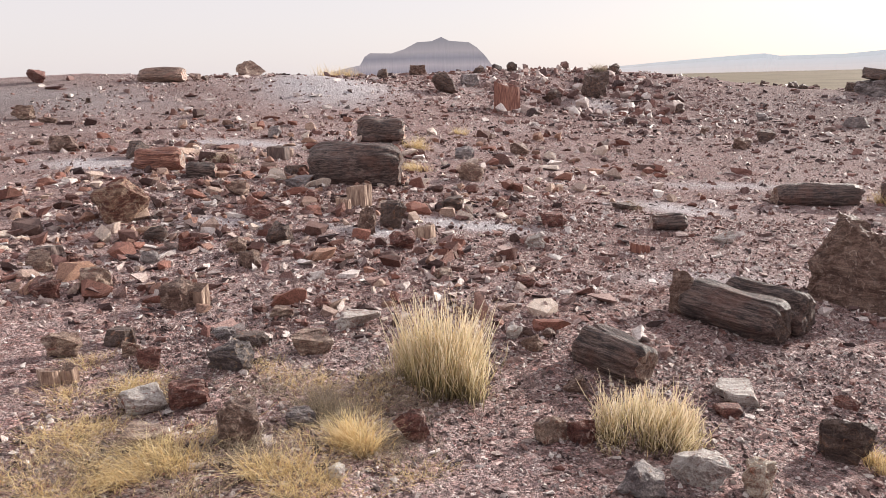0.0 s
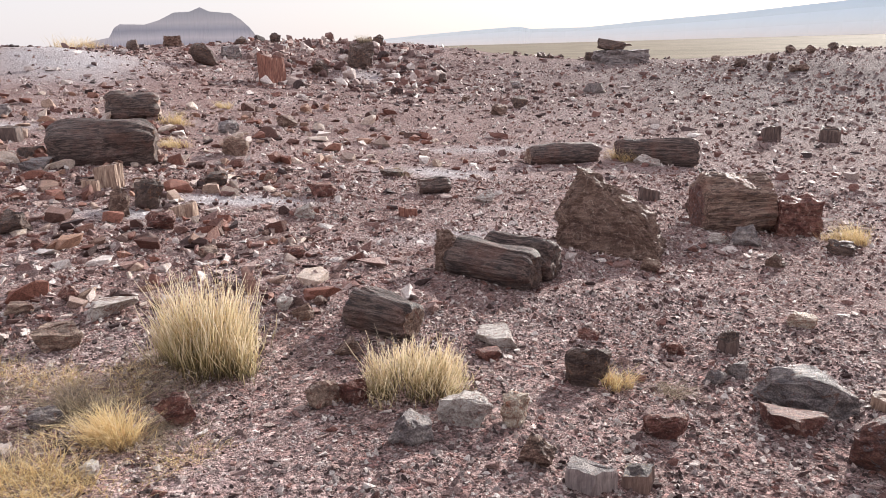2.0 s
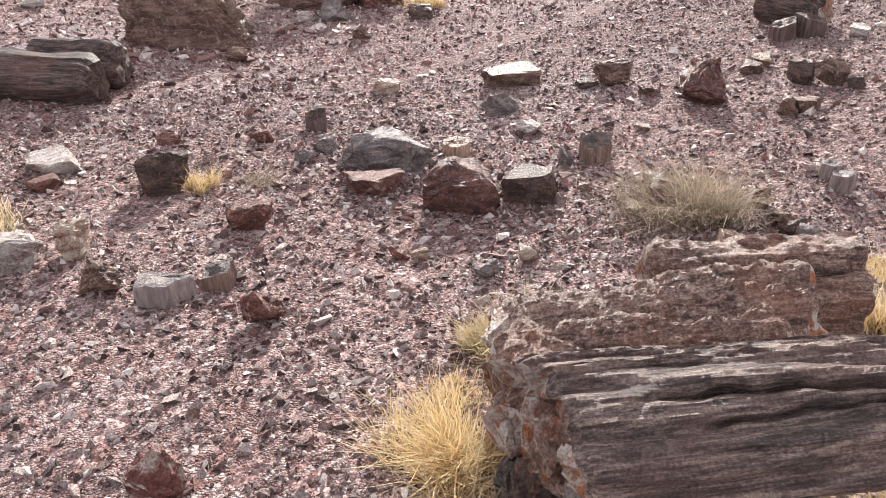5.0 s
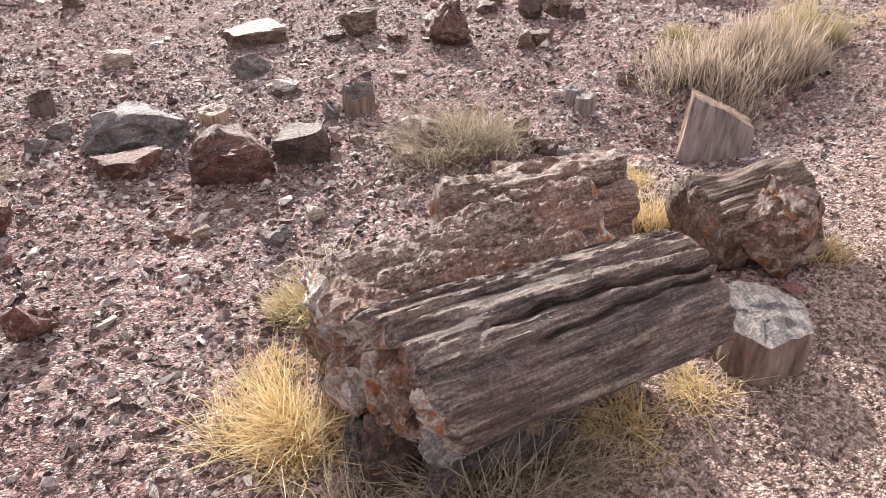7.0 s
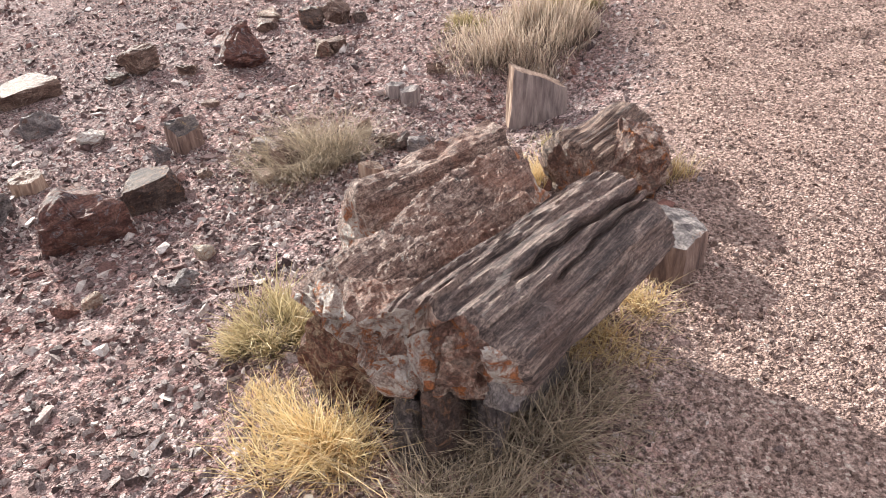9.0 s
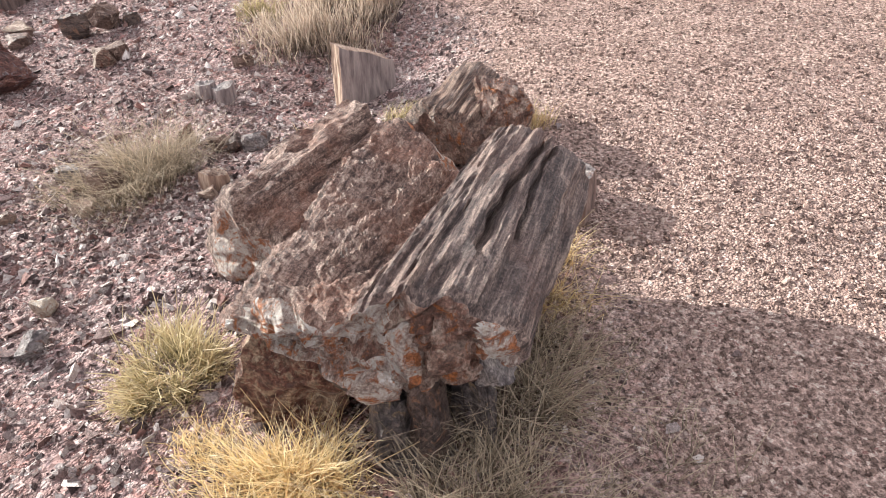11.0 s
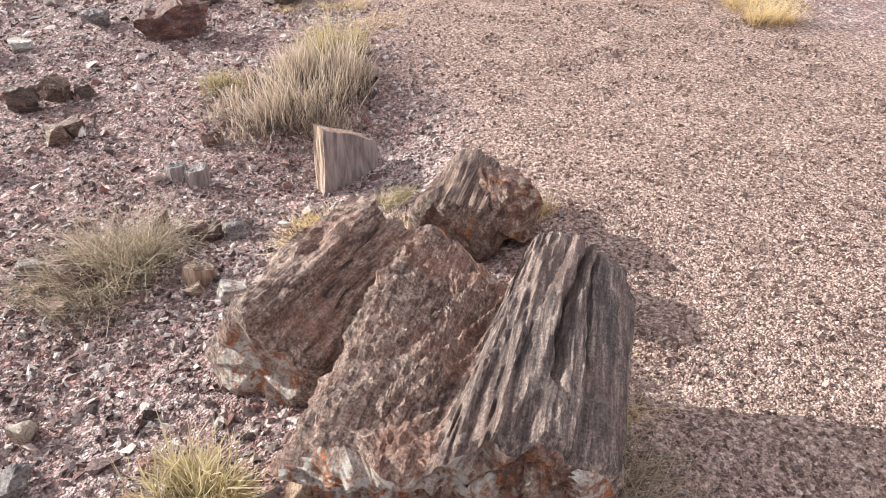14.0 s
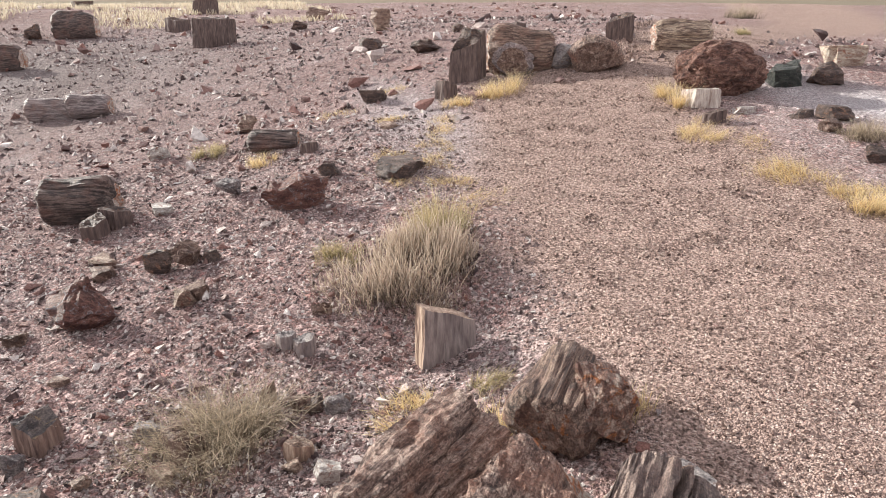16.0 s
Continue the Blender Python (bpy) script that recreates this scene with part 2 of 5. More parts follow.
GROUND = ground_material()
GRAVEL = pebble_material("gravel", (0.08, 0.055, 0.054), (0.16, 0.115, 0.11), (0.25, 0.185, 0.175), (0.22, 0.13, 0.115), (0.36, 0.285, 0.268), (0.30, 0.25, 0.245), (0.50, 0.425, 0.40), (0.80, 0.73, 0.69))
TRAIL_GRAVEL = pebble_material("trail_gravel", (0.15, 0.097, 0.08), (0.31, 0.216, 0.182), (0.42, 0.30, 0.253), (0.48, 0.35, 0.30), (0.63, 0.49, 0.42))
CHIPS = pebble_material("stone_chips", (0.075, 0.048, 0.047), (0.17, 0.105, 0.098), (0.30, 0.145, 0.118), (0.27, 0.19, 0.178), (0.40, 0.285, 0.258), (0.26, 0.125, 0.105), (0.56, 0.45, 0.41), (0.72, 0.62, 0.58), (0.87, 0.80, 0.76))
RED_CHIPS = pebble_material("red_chips", (0.08, 0.042, 0.036), (0.22, 0.095, 0.072), (0.33, 0.145, 0.105), (0.15, 0.095, 0.085), (0.46, 0.28, 0.20), (0.28, 0.115, 0.085), (0.58, 0.43, 0.34), (0.40, 0.29, 0.25), (0.74, 0.62, 0.53))
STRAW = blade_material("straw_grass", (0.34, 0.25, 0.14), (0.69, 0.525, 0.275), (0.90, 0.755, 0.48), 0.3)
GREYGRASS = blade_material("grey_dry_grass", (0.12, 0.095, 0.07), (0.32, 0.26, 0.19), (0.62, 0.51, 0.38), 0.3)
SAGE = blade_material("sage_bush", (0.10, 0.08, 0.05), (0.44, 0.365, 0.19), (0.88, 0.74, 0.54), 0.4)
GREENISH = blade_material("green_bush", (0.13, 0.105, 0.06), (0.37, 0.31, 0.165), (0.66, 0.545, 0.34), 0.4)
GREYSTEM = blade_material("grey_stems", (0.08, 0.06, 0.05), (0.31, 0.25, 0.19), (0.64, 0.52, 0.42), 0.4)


# ---- shape of the land ----
HILLS = [
    (1, 24, 4.5, 2.8, 0.94), (6, 24.5, 4, 3.5, 0.55), (-8, 18.5, 6, 4.5, 1.14), (-3, 21, 3, 3, 0.23), (-14, 18, 5, 6, 0.64), (13, 12, 5, 6, -0.35),
    (-7, 6, 5, 5, 0.37), (6, 5, 5, 4.5, -0.43), (6, -4.5, 5, 3.5, 0.29), (2.9, 2.4, 1.6, 1.6, -0.17), (14, 22, 6, 3.5, 0.46), (20, 0, 6, 6, 0.11),
    (-1.5, 8.5, 2.5, 3, 0.11), (0, -5, 5, 4, -0.18), (1.2, 10, 2, 3, -0.05), (10, -3, 4, 3, 0.4), (-2, 4, 2, 2, -0.14), (3.33, 0.36, 0.3, 0.3, -0.10), (18, 17.5, 3.5, 3.0, 0.7), (-3.2, 17.4, 1.4, 1.2, 0.3), (23, 10, 4, 4.5, 0.5),
]


def land(x, y):
    """Height of the ground, without its small bumps."""
    x, y = np.asarray(x, float), np.asarray(y, float)
    z = np.full(np.broadcast(x, y).shape, 0.22)
    for a, b, s, q, w in HILLS:
        z = z + w * np.exp(-((x - a) ** 2 / (2 * s * s) + (y - b) ** 2 / (2 * q * q)))
    far = np.clip((np.hypot(x - 3, y - 4) - 27) / 40, 0, 1)
    return z - 5.0 * far * far * (3 - 2 * far)


def waves(x, y, scale, seed, count=7):
    """Smooth noise from a few crossed waves."""
    rng = np.random.RandomState(seed)
    z = 0
    for _ in range(count):
        a, k, p = rng.uniform(0, 6.283), rng.uniform(0.6, 1.8) / scale * 6.283, rng.uniform(0, 6.283)
        z = z + np.sin((x * math.cos(a) + y * math.sin(a)) * k + p)
    return z / count


def ground_z(x, y):
    return land(x, y) + 0.05 * waves(x, y, 2.6, 3) * (1 - 0.7 * trail_mask(x, y)) + 0.018 * waves(x, y, 0.5, 4)


TRAIL = [(-6, -1.2, 1.3), (-2, -1.2, 1.3), (0.2, -0.75, 1.25), (2.2, -1.1, 1.15), (3.6, -1.15, 0.95), (5.2, -1.3, 0.9), (6.3, -1.7, 0.75), (7.5, -3.2, 0.85), (9.0, -5.6, 0.9), (14, -11.5, 1.3), (24, -18, 2)]


def trail_mask(x, y):
    """1 on the gravel trail, 0 off it."""
    x, y = np.asarray(x, float), np.asarray(y, float)
    best = np.full(np.broadcast(x, y).shape, -9.0)
    for (ax, ay, aw), (bx, by, bw) in zip(TRAIL, TRAIL[1:]):
        k = np.clip(((x - ax) * (bx - ax) + (y - ay) * (by - ay)) / ((bx - ax) ** 2 + (by - ay) ** 2), 0, 1)
        d = np.hypot(x - ax - k * (bx - ax), y - ay - k * (by - ay))
        best = np.maximum(best, (aw + k * (bw - aw)) - d)
    best = best + 0.12 * waves(x, y, 0.9, 8)
    return np.clip(best / 0.35 + 0.5, 0, 1)


def mesh_from(name, verts, faces, mats, smooth=False):
    me = bpy.data.meshes.new(name)
    me.from_pydata([tuple(v) for v in verts], [], faces)
    for m in mats:
        me.materials.append(m)
    if smooth:
        me.polygons.foreach_set("use_smooth", [True] * len(me.polygons))
    me.update()
    return me


def big_mesh(name, verts, tris, mat, tone=None, along=None, smooth=False):
    """A mesh from arrays of many vertices and triangles, with numbers laid on its vertices."""
    me = bpy.data.meshes.new(name)
    me.vertices.add(len(verts))
    me.vertices.foreach_set("co", np.asarray(verts, np.float32).ravel())
    me.loops.add(3 * len(tris))
    me.loops.foreach_set("vertex_index", np.asarray(tris, np.int32).ravel())
    me.polygons.add(len(tris))
    me.polygons.foreach_set("loop_start", np.arange(0, 3 * len(tris), 3, dtype=np.int32))
    me.polygons.foreach_set("loop_total", np.full(len(tris), 3, np.int32))
    me.polygons.foreach_set("use_smooth", np.full(len(tris), smooth))
    me.materials.append(mat)
    for key, values in (("tone", tone), ("along", along)):
        if values is not None:
            me.attributes.new(key, "FLOAT", "POINT").data.foreach_set("value", np.asarray(values, np.float32))
    me.update(calc_edges=True)
    return me


# pale clay and salt patches: centre, half sizes, strength
DOMES = [(-3.2, 17.2, 1.6, 2.2, 0.95), (3.3, 18.8, 0.7, 0.8, 0.6), (-4.1, 8.4, 0.9, 0.4, 0.85), (-2.1, 6.15, 0.5, 0.13, 0.8), (-0.8, 6.2, 0.55, 0.13, 0.95), (0.1, 6.75, 0.65, 0.2, 0.95), (-3.3, 10.8, 0.9, 0.28, 0.9), (2.4, 8.4, 0.8, 0.35, 0.75), (6.8, -0.35, 1.6, 0.4, 0.35), (3.6, 9.9, 1.5, 0.3, 0.6), (1.9, 5.6, 0.9, 0.2, 0.5), (-8, 14.1, 2.5, 1.5, 0.4), (5.1, -3.4, 1.2, 0.5, 0.6)]

# grey clay flats in the same form, darkened to hold the far slopes' shade too
GREY_CLAY_AND_SHADE = [(13, 16, 6.5, 8, 1.0), (-9, 14, 4, 3.5, 0.7), (13, 4, 5, 4, 0.9)]


def build_ground():
    radii = np.concatenate([[0.0], 0.07 * 1.036 ** np.arange(0, 320)])
    radii = radii[radii < 4600]
    turns = 240
    ang = np.linspace(0, 2 * math.pi, turns, endpoint=False)
    r, a = np.meshgrid(radii[1:], ang, indexing="ij")
    x, y = 2.0 + r * np.cos(a), 2.5 + r * np.sin(a)
    x, y = np.concatenate([[2.0], x.ravel()]), np.concatenate([[2.5], y.ravel()])
    z = ground_z(x, y)
    rings = len(radii) - 1
    tris = []
    i = np.arange(turns)
    j = (i + 1) % turns
    tris.append(np.stack([np.zeros(turns, int), 1 + i, 1 + j], 1))
    for k in range(rings - 1):
        p, q = 1 + k * turns, 1 + (k + 1) * turns
        tris.append(np.stack([p + i, q + i, q + j], 1))
        tris.append(np.stack([p + i, q + j, p + j], 1))
    me = big_mesh("ground", np.stack([x, y, z], 1), np.concatenate(tris), GROUND, smooth=True)
    dist = np.hypot(x - 3, y - 4)
    cover = np.zeros((len(x), 4), np.float32)
    cover[:, 0] = trail_mask(x, y)
    cover[:, 1] = np.clip((dist - 27 + 2.5 * waves(x, y, 7, 21)) / 8, 0, 1)
    dome = np.zeros(len(x))
    for cx, cy, sx, sy, k in DOMES:
        dome = np.maximum(dome, k * np.exp(-(((x - cx) / sx) ** 2 + ((y - cy) / sy) ** 2) ** 2))
    cover[:, 2] = np.clip(dome * (1 + 0.6 * waves(x, y, 0.7, 12)), 0, 1) * 0.9
    cover[:, 3] = np.clip(sum(k * np.exp(-(((x - cx) / sx) ** 2 + ((y - cy) / sy) ** 2)) for cx, cy, sx, sy, k in GREY_CLAY_AND_SHADE), 0, 1)
    me.color_attributes.new("cover", "FLOAT_COLOR", "POINT").data.foreach_set("color", cover.ravel())
    return tagged(new("ground", me), "stony purple-brown desert ground with a gravel trail", "ground", kind="structure")


build_ground()


# ---- distance ----
# Far landforms: air haze is mixed into the tones, paler and bluer than bare rock.
def haze_material(name, *tones):
    n = Nodes(name, 1.0)
    c = n.t.nodes.new("ShaderNodeTexCoord")
    sep = n.t.nodes.new("ShaderNodeSeparateXYZ")
    n.link(c.outputs["Generated"], sep.inputs[0])
    v = n.coords((1, 1, 1), own=False)
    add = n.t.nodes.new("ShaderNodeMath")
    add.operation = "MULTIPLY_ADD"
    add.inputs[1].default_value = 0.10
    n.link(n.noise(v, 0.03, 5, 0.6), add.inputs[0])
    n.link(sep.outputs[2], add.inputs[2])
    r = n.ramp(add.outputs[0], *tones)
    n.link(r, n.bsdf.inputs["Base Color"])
    # a weak glow stands in for light scattered by the distant air
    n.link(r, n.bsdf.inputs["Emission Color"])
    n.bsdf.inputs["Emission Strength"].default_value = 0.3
    return n.mat


def ridge(name, points, base, depth, mat, label):
    """A far table mountain: a wall with a sloping foot under a skyline of (x, y, height)."""
    verts, faces = [], []
    fine = []
    for (ax, ay, ah), (bx, by, bh) in zip(points, points[1:]):
        for k in range(8):
            s = k / 8
            fine.append((ax + s * (bx - ax), ay + s * (by - ay), ah + s * (bh - ah)))
    fine.append(points[-1])
    for k, (x, y, h) in enumerate(fine):
        wob = 0.5 + 0.04 * math.sin(k * 1.7)
        out = Vector((-x, -y, 0)).normalized()
        for u, f in ((1.0 * depth * wob, 0.0), (0.55 * depth * wob, 0.35), (0.25 * depth * wob, 0.72), (0.1 * depth, 0.97), (-1.5 * depth, 1.0), (-3 * depth, 0.0)):
            verts.append((x + out.x * u, y + out.y * u, base + (h - base) * f))
    for k in range(len(fine) - 1):
        for m in range(5):
            p = 6 * k + m
            faces.append((p, p + 6, p + 7, p + 1))
    return tagged(new(name, mesh_from(name, verts, faces, [mat])), label, "distant mesa", kind="structure")


def from_bearing(deg, far, up):
    """A place by its bearing clockwise from ahead, its distance and its elevation in degrees."""
    return (far * math.sin(radians(deg)), far * math.cos(radians(deg)), 1.5 + far * math.tan(radians(up)))


BUTTE = haze_material("hazy_banded_clay", (0.0, (0.36, 0.33, 0.35)), (0.35, (0.30, 0.28, 0.32)), (0.48, (0.42, 0.38, 0.40)), (0.62, (0.27, 0.26, 0.30)), (0.75, (0.40, 0.37, 0.39)), (0.95, (0.30, 0.29, 0.32)))
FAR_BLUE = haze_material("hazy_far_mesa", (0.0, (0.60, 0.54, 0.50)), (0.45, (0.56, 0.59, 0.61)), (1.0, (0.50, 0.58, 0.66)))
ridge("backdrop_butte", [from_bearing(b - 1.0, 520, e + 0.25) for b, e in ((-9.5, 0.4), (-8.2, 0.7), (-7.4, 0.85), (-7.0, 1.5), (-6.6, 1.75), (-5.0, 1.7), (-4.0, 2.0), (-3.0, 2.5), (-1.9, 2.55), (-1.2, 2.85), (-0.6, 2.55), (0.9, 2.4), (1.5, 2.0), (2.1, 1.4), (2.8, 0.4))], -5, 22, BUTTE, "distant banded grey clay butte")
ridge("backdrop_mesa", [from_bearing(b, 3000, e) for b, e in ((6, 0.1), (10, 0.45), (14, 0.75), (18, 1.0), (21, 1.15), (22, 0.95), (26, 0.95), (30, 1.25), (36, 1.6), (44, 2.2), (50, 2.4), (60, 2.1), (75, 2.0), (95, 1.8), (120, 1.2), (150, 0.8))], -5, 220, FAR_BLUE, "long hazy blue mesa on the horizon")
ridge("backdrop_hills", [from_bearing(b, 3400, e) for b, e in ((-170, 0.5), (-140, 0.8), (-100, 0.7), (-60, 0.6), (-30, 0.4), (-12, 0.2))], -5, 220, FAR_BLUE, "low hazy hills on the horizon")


# ---- stones ----
LABELS = {
    "dark": "dark brown petrified wood", "darkgrey": "dark grey petrified wood", "brown": "brown petrified wood", "red": "red jasper petrified wood",
    "reddark": "dark red jasper petrified wood", "redtan": "red and tan mottled petrified wood", "tan": "tan orange petrified wood", "grey": "grey petrified wood",
    "white": "white quartz petrified wood", "whitetan": "cream petrified wood", "whitered": "red and white petrified wood", "redbig": "rust red knobbly petrified wood",
    "green": "dark lichen-green stone",
}
RNG = random.Random(7)


def chopped(seed, cuts, detail, low=0.5, high=0.86):
    """An angular stone: the hull of a few random points, its flat faces chipped and grained."""
    rnd = random.Random(seed)
    bm = bmesh.new()
    box = rnd.uniform(0.65, 1.0)
    for _ in range(cuts + 5):
        p = Vector((rnd.gauss(0, 1), rnd.gauss(0, 1), rnd.gauss(0, 1))).normalized()
        p = Vector([math.copysign(abs(c) ** box, c) for c in p]) * rnd.uniform(low + 0.3, high + 0.2)
        bm.verts.new(p)
    hull = bmesh.ops.convex_hull(bm, input=bm.verts[:])
    bmesh.ops.delete(bm, geom=[g for g in set(hull["geom_interior"]) | set(hull["geom_unused"]) if isinstance(g, bmesh.types.BMVert)], context="VERTS")
    bmesh.ops.subdivide_edges(bm, edges=bm.edges[:], cuts={3: 2, 4: 4}.get(detail, 8), use_grid_fill=True)
    bm.normal_update()
    off = Vector((rnd.uniform(0, 50), rnd.uniform(0, 50), rnd.uniform(0, 50)))
    tilt = Euler((rnd.uniform(-0.6, 0.6), rnd.uniform(-0.6, 0.6), rnd.uniform(0, 3.1))).to_matrix()
    moves = []
    for v in bm.verts:
        q = tilt @ v.co
        layers = Vector((q.x * 1.6, q.y * 7, q.z * 7))
        moves.append(v.normal * (0.14 * noise.noise(v.co * 2.3 + off) - 0.15 * abs(noise.noise(layers + off)) + 0.07 * noise.noise(v.co * 7 + off) + 0.02 * noise.noise(v.co * 19 + off)))
    for v, m in zip(bm.verts, moves):
        v.co += m
    return bm


def fit_box(bm, w, d, h, sink):
    """Scale a mesh to a box on the ground, its foot sunk a little."""
    lo = Vector([min(v.co[k] for v in bm.verts) for k in range(3)])
    hi = Vector([max(v.co[k] for v in bm.verts) for k in range(3)])
    for v in bm.verts:
        v.co = Vector(((v.co.x - lo.x) / (hi.x - lo.x) * w - w / 2, (v.co.y - lo.y) / (hi.y - lo.y) * d - d / 2, (v.co.z - lo.z) / (hi.z - lo.z) * h * (1 + sink) - h * sink))


def put_stone(name, bm, mats, x, y, turn, label, category, tilt=0.0, group="petrified wood pieces on the slope", lift=0.0):
    me = bpy.data.meshes.new(name)
    bm.to_mesh(me)
    bm.free()
    for m in mats:
        me.materials.append(m)
    ob = new(name, me)
    ob.matrix_basis = pose(x, y, float(ground_z(x, y)) + lift, tilt, 0, turn)
    return tagged(ob, label, category, group)


def rock(x, y, w, d, h, turn, style, sink=0.22):
    seed = int(x * 1000) * 7 + int(y * 1000)
    near = math.hypot(x - 1, y - 1.5) < 5.5 or w > 0.35
    bm = chopped(seed, 13, 4 if near and w > 0.1 else 3)
    fit_box(bm, w, d, h, sink)
    return put_stone("rock", bm, [STONES[style]], x, y, turn, f"angular chunk of {LABELS[style]} on gravel", "rock")


def knobbly(x, y, w, d, h, turn, style):
    """A large rounded boulder with a lumpy, pitted surface."""
    bm = bmesh.new()
    bmesh.ops.create_icosphere(bm, subdivisions=5, radius=1.0)
    bm.normal_update()
    for v in bm.verts:
        v.co += v.normal * (0.16 * noise.noise(v.co * 2.6) - 0.14 * abs(noise.noise(v.co * 5.5)) + 0.05 * noise.noise(v.co * 14))
    fit_box(bm, w, d, h, 0.2)
    return put_stone("boulder", bm, [STONES[style]], x, y, turn, f"large rounded boulder of {LABELS[style]} beside the trail", "boulder")


def slab(x, y, w, d, h, turn, style):
    seed = int(x * 1000) * 5 + int(y * 1000)
    bm = chopped(seed, 9, 3, 0.45, 0.8)
    for v in bm.verts:
        v.co.z = max(-0.5, min(0.5, v.co.z * 1.6))
    fit_box(bm, w, d, h * 0.8, 0.2)
    return put_stone("stone_slab", bm, [STONES[style]], x, y, turn, f"flat slab of {LABELS[style]} on gravel", "rock", RNG.uniform(-8, 8))


def prism(w, d, h, seed, sides=6, rough=0.13, top_tilt=0.22):
    """An upright broken piece of trunk: an angular drum with a level cut top."""
    rnd = random.Random(seed)
    n, m = 42, 9
    corners = sorted(rnd.uniform(0, 1) * 0.5 / sides + k / sides for k in range(sides))
    pts = [(math.cos(6.2832 * c) * rnd.uniform(0.85, 1.1), math.sin(6.2832 * c) * rnd.uniform(0.85, 1.1)) for c in corners]
    off = Vector((seed % 97, seed % 53, seed % 31))
    bm = bmesh.new()
    rings = []
    tx, ty = rnd.uniform(-top_tilt, top_tilt), rnd.uniform(-top_tilt, top_tilt)

    def outline(k):
        s = k / n * sides
        a, b = pts[int(s) % sides], pts[(int(s) + 1) % sides]
        f = s - int(s)
        return a[0] + (b[0] - a[0]) * f, a[1] + (b[1] - a[1]) * f

    for j in range(m):
        z = j / (m - 1)
        ring = []
        for k in range(n):
            px, py = outline(k)
            p = Vector((px, py, z))
            g = 1 + rough * noise.noise(Vector((px * 4, py * 4, z * 0.8)) + off) + 0.4 * rough * noise.noise(Vector((px * 14, py * 14, z * 4)) + off) - 0.05 * z ** 6
            ring.append(bm.verts.new((px * g, py * g, z + (tx * px + ty * py) * z)))
        rings.append(ring)
    for s in (0.66, 0.33):
        rings.append([bm.verts.new((v.co.x * s, v.co.y * s, v.co.z + 0.14 * noise.noise(Vector((v.co.x * 3 * s, v.co.y * 3 * s, 5)) + off))) for v in rings[m - 1]])
    for a, b in zip(rings, rings[1:]):
        for k in range(n):
            f = bm.faces.new((a[k], a[(k + 1) % n], b[(k + 1) % n], b[k]))
            f.material_index = 1 if a in rings[m - 1:] else 0
    f = bm.faces.new(rings[-1])
    f.material_index = 1
    return bm


UPRIGHT = {}


def upright_bark(style):
    """Bark whose grain runs upwards, for standing pieces."""
    if style not in UPRIGHT:
        tones = {"dark": ((0.05, 0.035, 0.035), (0.13, 0.09, 0.08), (0.22, 0.16, 0.14)), "tan": ((0.16, 0.10, 0.08), (0.36, 0.25, 0.19), (0.66, 0.52, 0.40)),
                 "red": ((0.12, 0.045, 0.035), (0.27, 0.12, 0.09), (0.40, 0.21, 0.15)), "grey": ((0.14, 0.11, 0.11), (0.28, 0.23, 0.22), (0.44, 0.37, 0.34)),
                 "white": ((0.26, 0.18, 0.15), (0.5, 0.42, 0.37), (0.74, 0.67, 0.6))}.get(style, ((0.08, 0.05, 0.045), (0.21, 0.14, 0.115), (0.36, 0.26, 0.21)))
        n = Nodes(f"upright_{style}_bark", 0.75)
        v = n.coords((1, 1, 0.15))
        s = n.noise(v, 42, 7, 0.65, 0.2)
        UPRIGHT[style] = n.done(n.ramp(s, (0.32, tones[0]), (0.5, tones[1]), (0.68, tones[2])), s, 0.012, 0.8)
    return UPRIGHT[style]


TOPS = {"white": "white"}


def block(x, y, w, d, h, turn, style, name="stone_block"):
    seed = int(x * 1000) * 3 + int(y * 1000) + 11
    bm = prism(w, d, h, seed, random.Random(seed).choice((4, 5, 5, 6)))
    fit_box(bm, w, d, h, 0.15)
    return put_stone(name, bm, [upright_bark(style), STONES[TOPS.get(style, style)]], x, y, turn, f"broken block of {LABELS[style]} on gravel", "rock", RNG.uniform(-5, 5))


def upright(x, y, w, d, h, turn, style):
    return block(x, y, w, d, h, turn, style)


def striped(x, y, w, d, h, turn, style):
    """A block split into thin layers."""
    bm = chopped(505, 8, 5, 0.55, 0.8)
    fit_box(bm, w, d, h, 0.15)
    for v in bm.verts:
        s = math.sin(v.co.z / h * 42 + 0.6 * math.sin(v.co.x * 40))
        v.co.x *= 1 + 0.03 * s
        v.co.y *= 1 + 0.03 * s
    return put_stone("stone_block", bm, [BARKS["brown"]], x, y, turn + 15, "layered block of brown petrified wood on gravel", "rock")


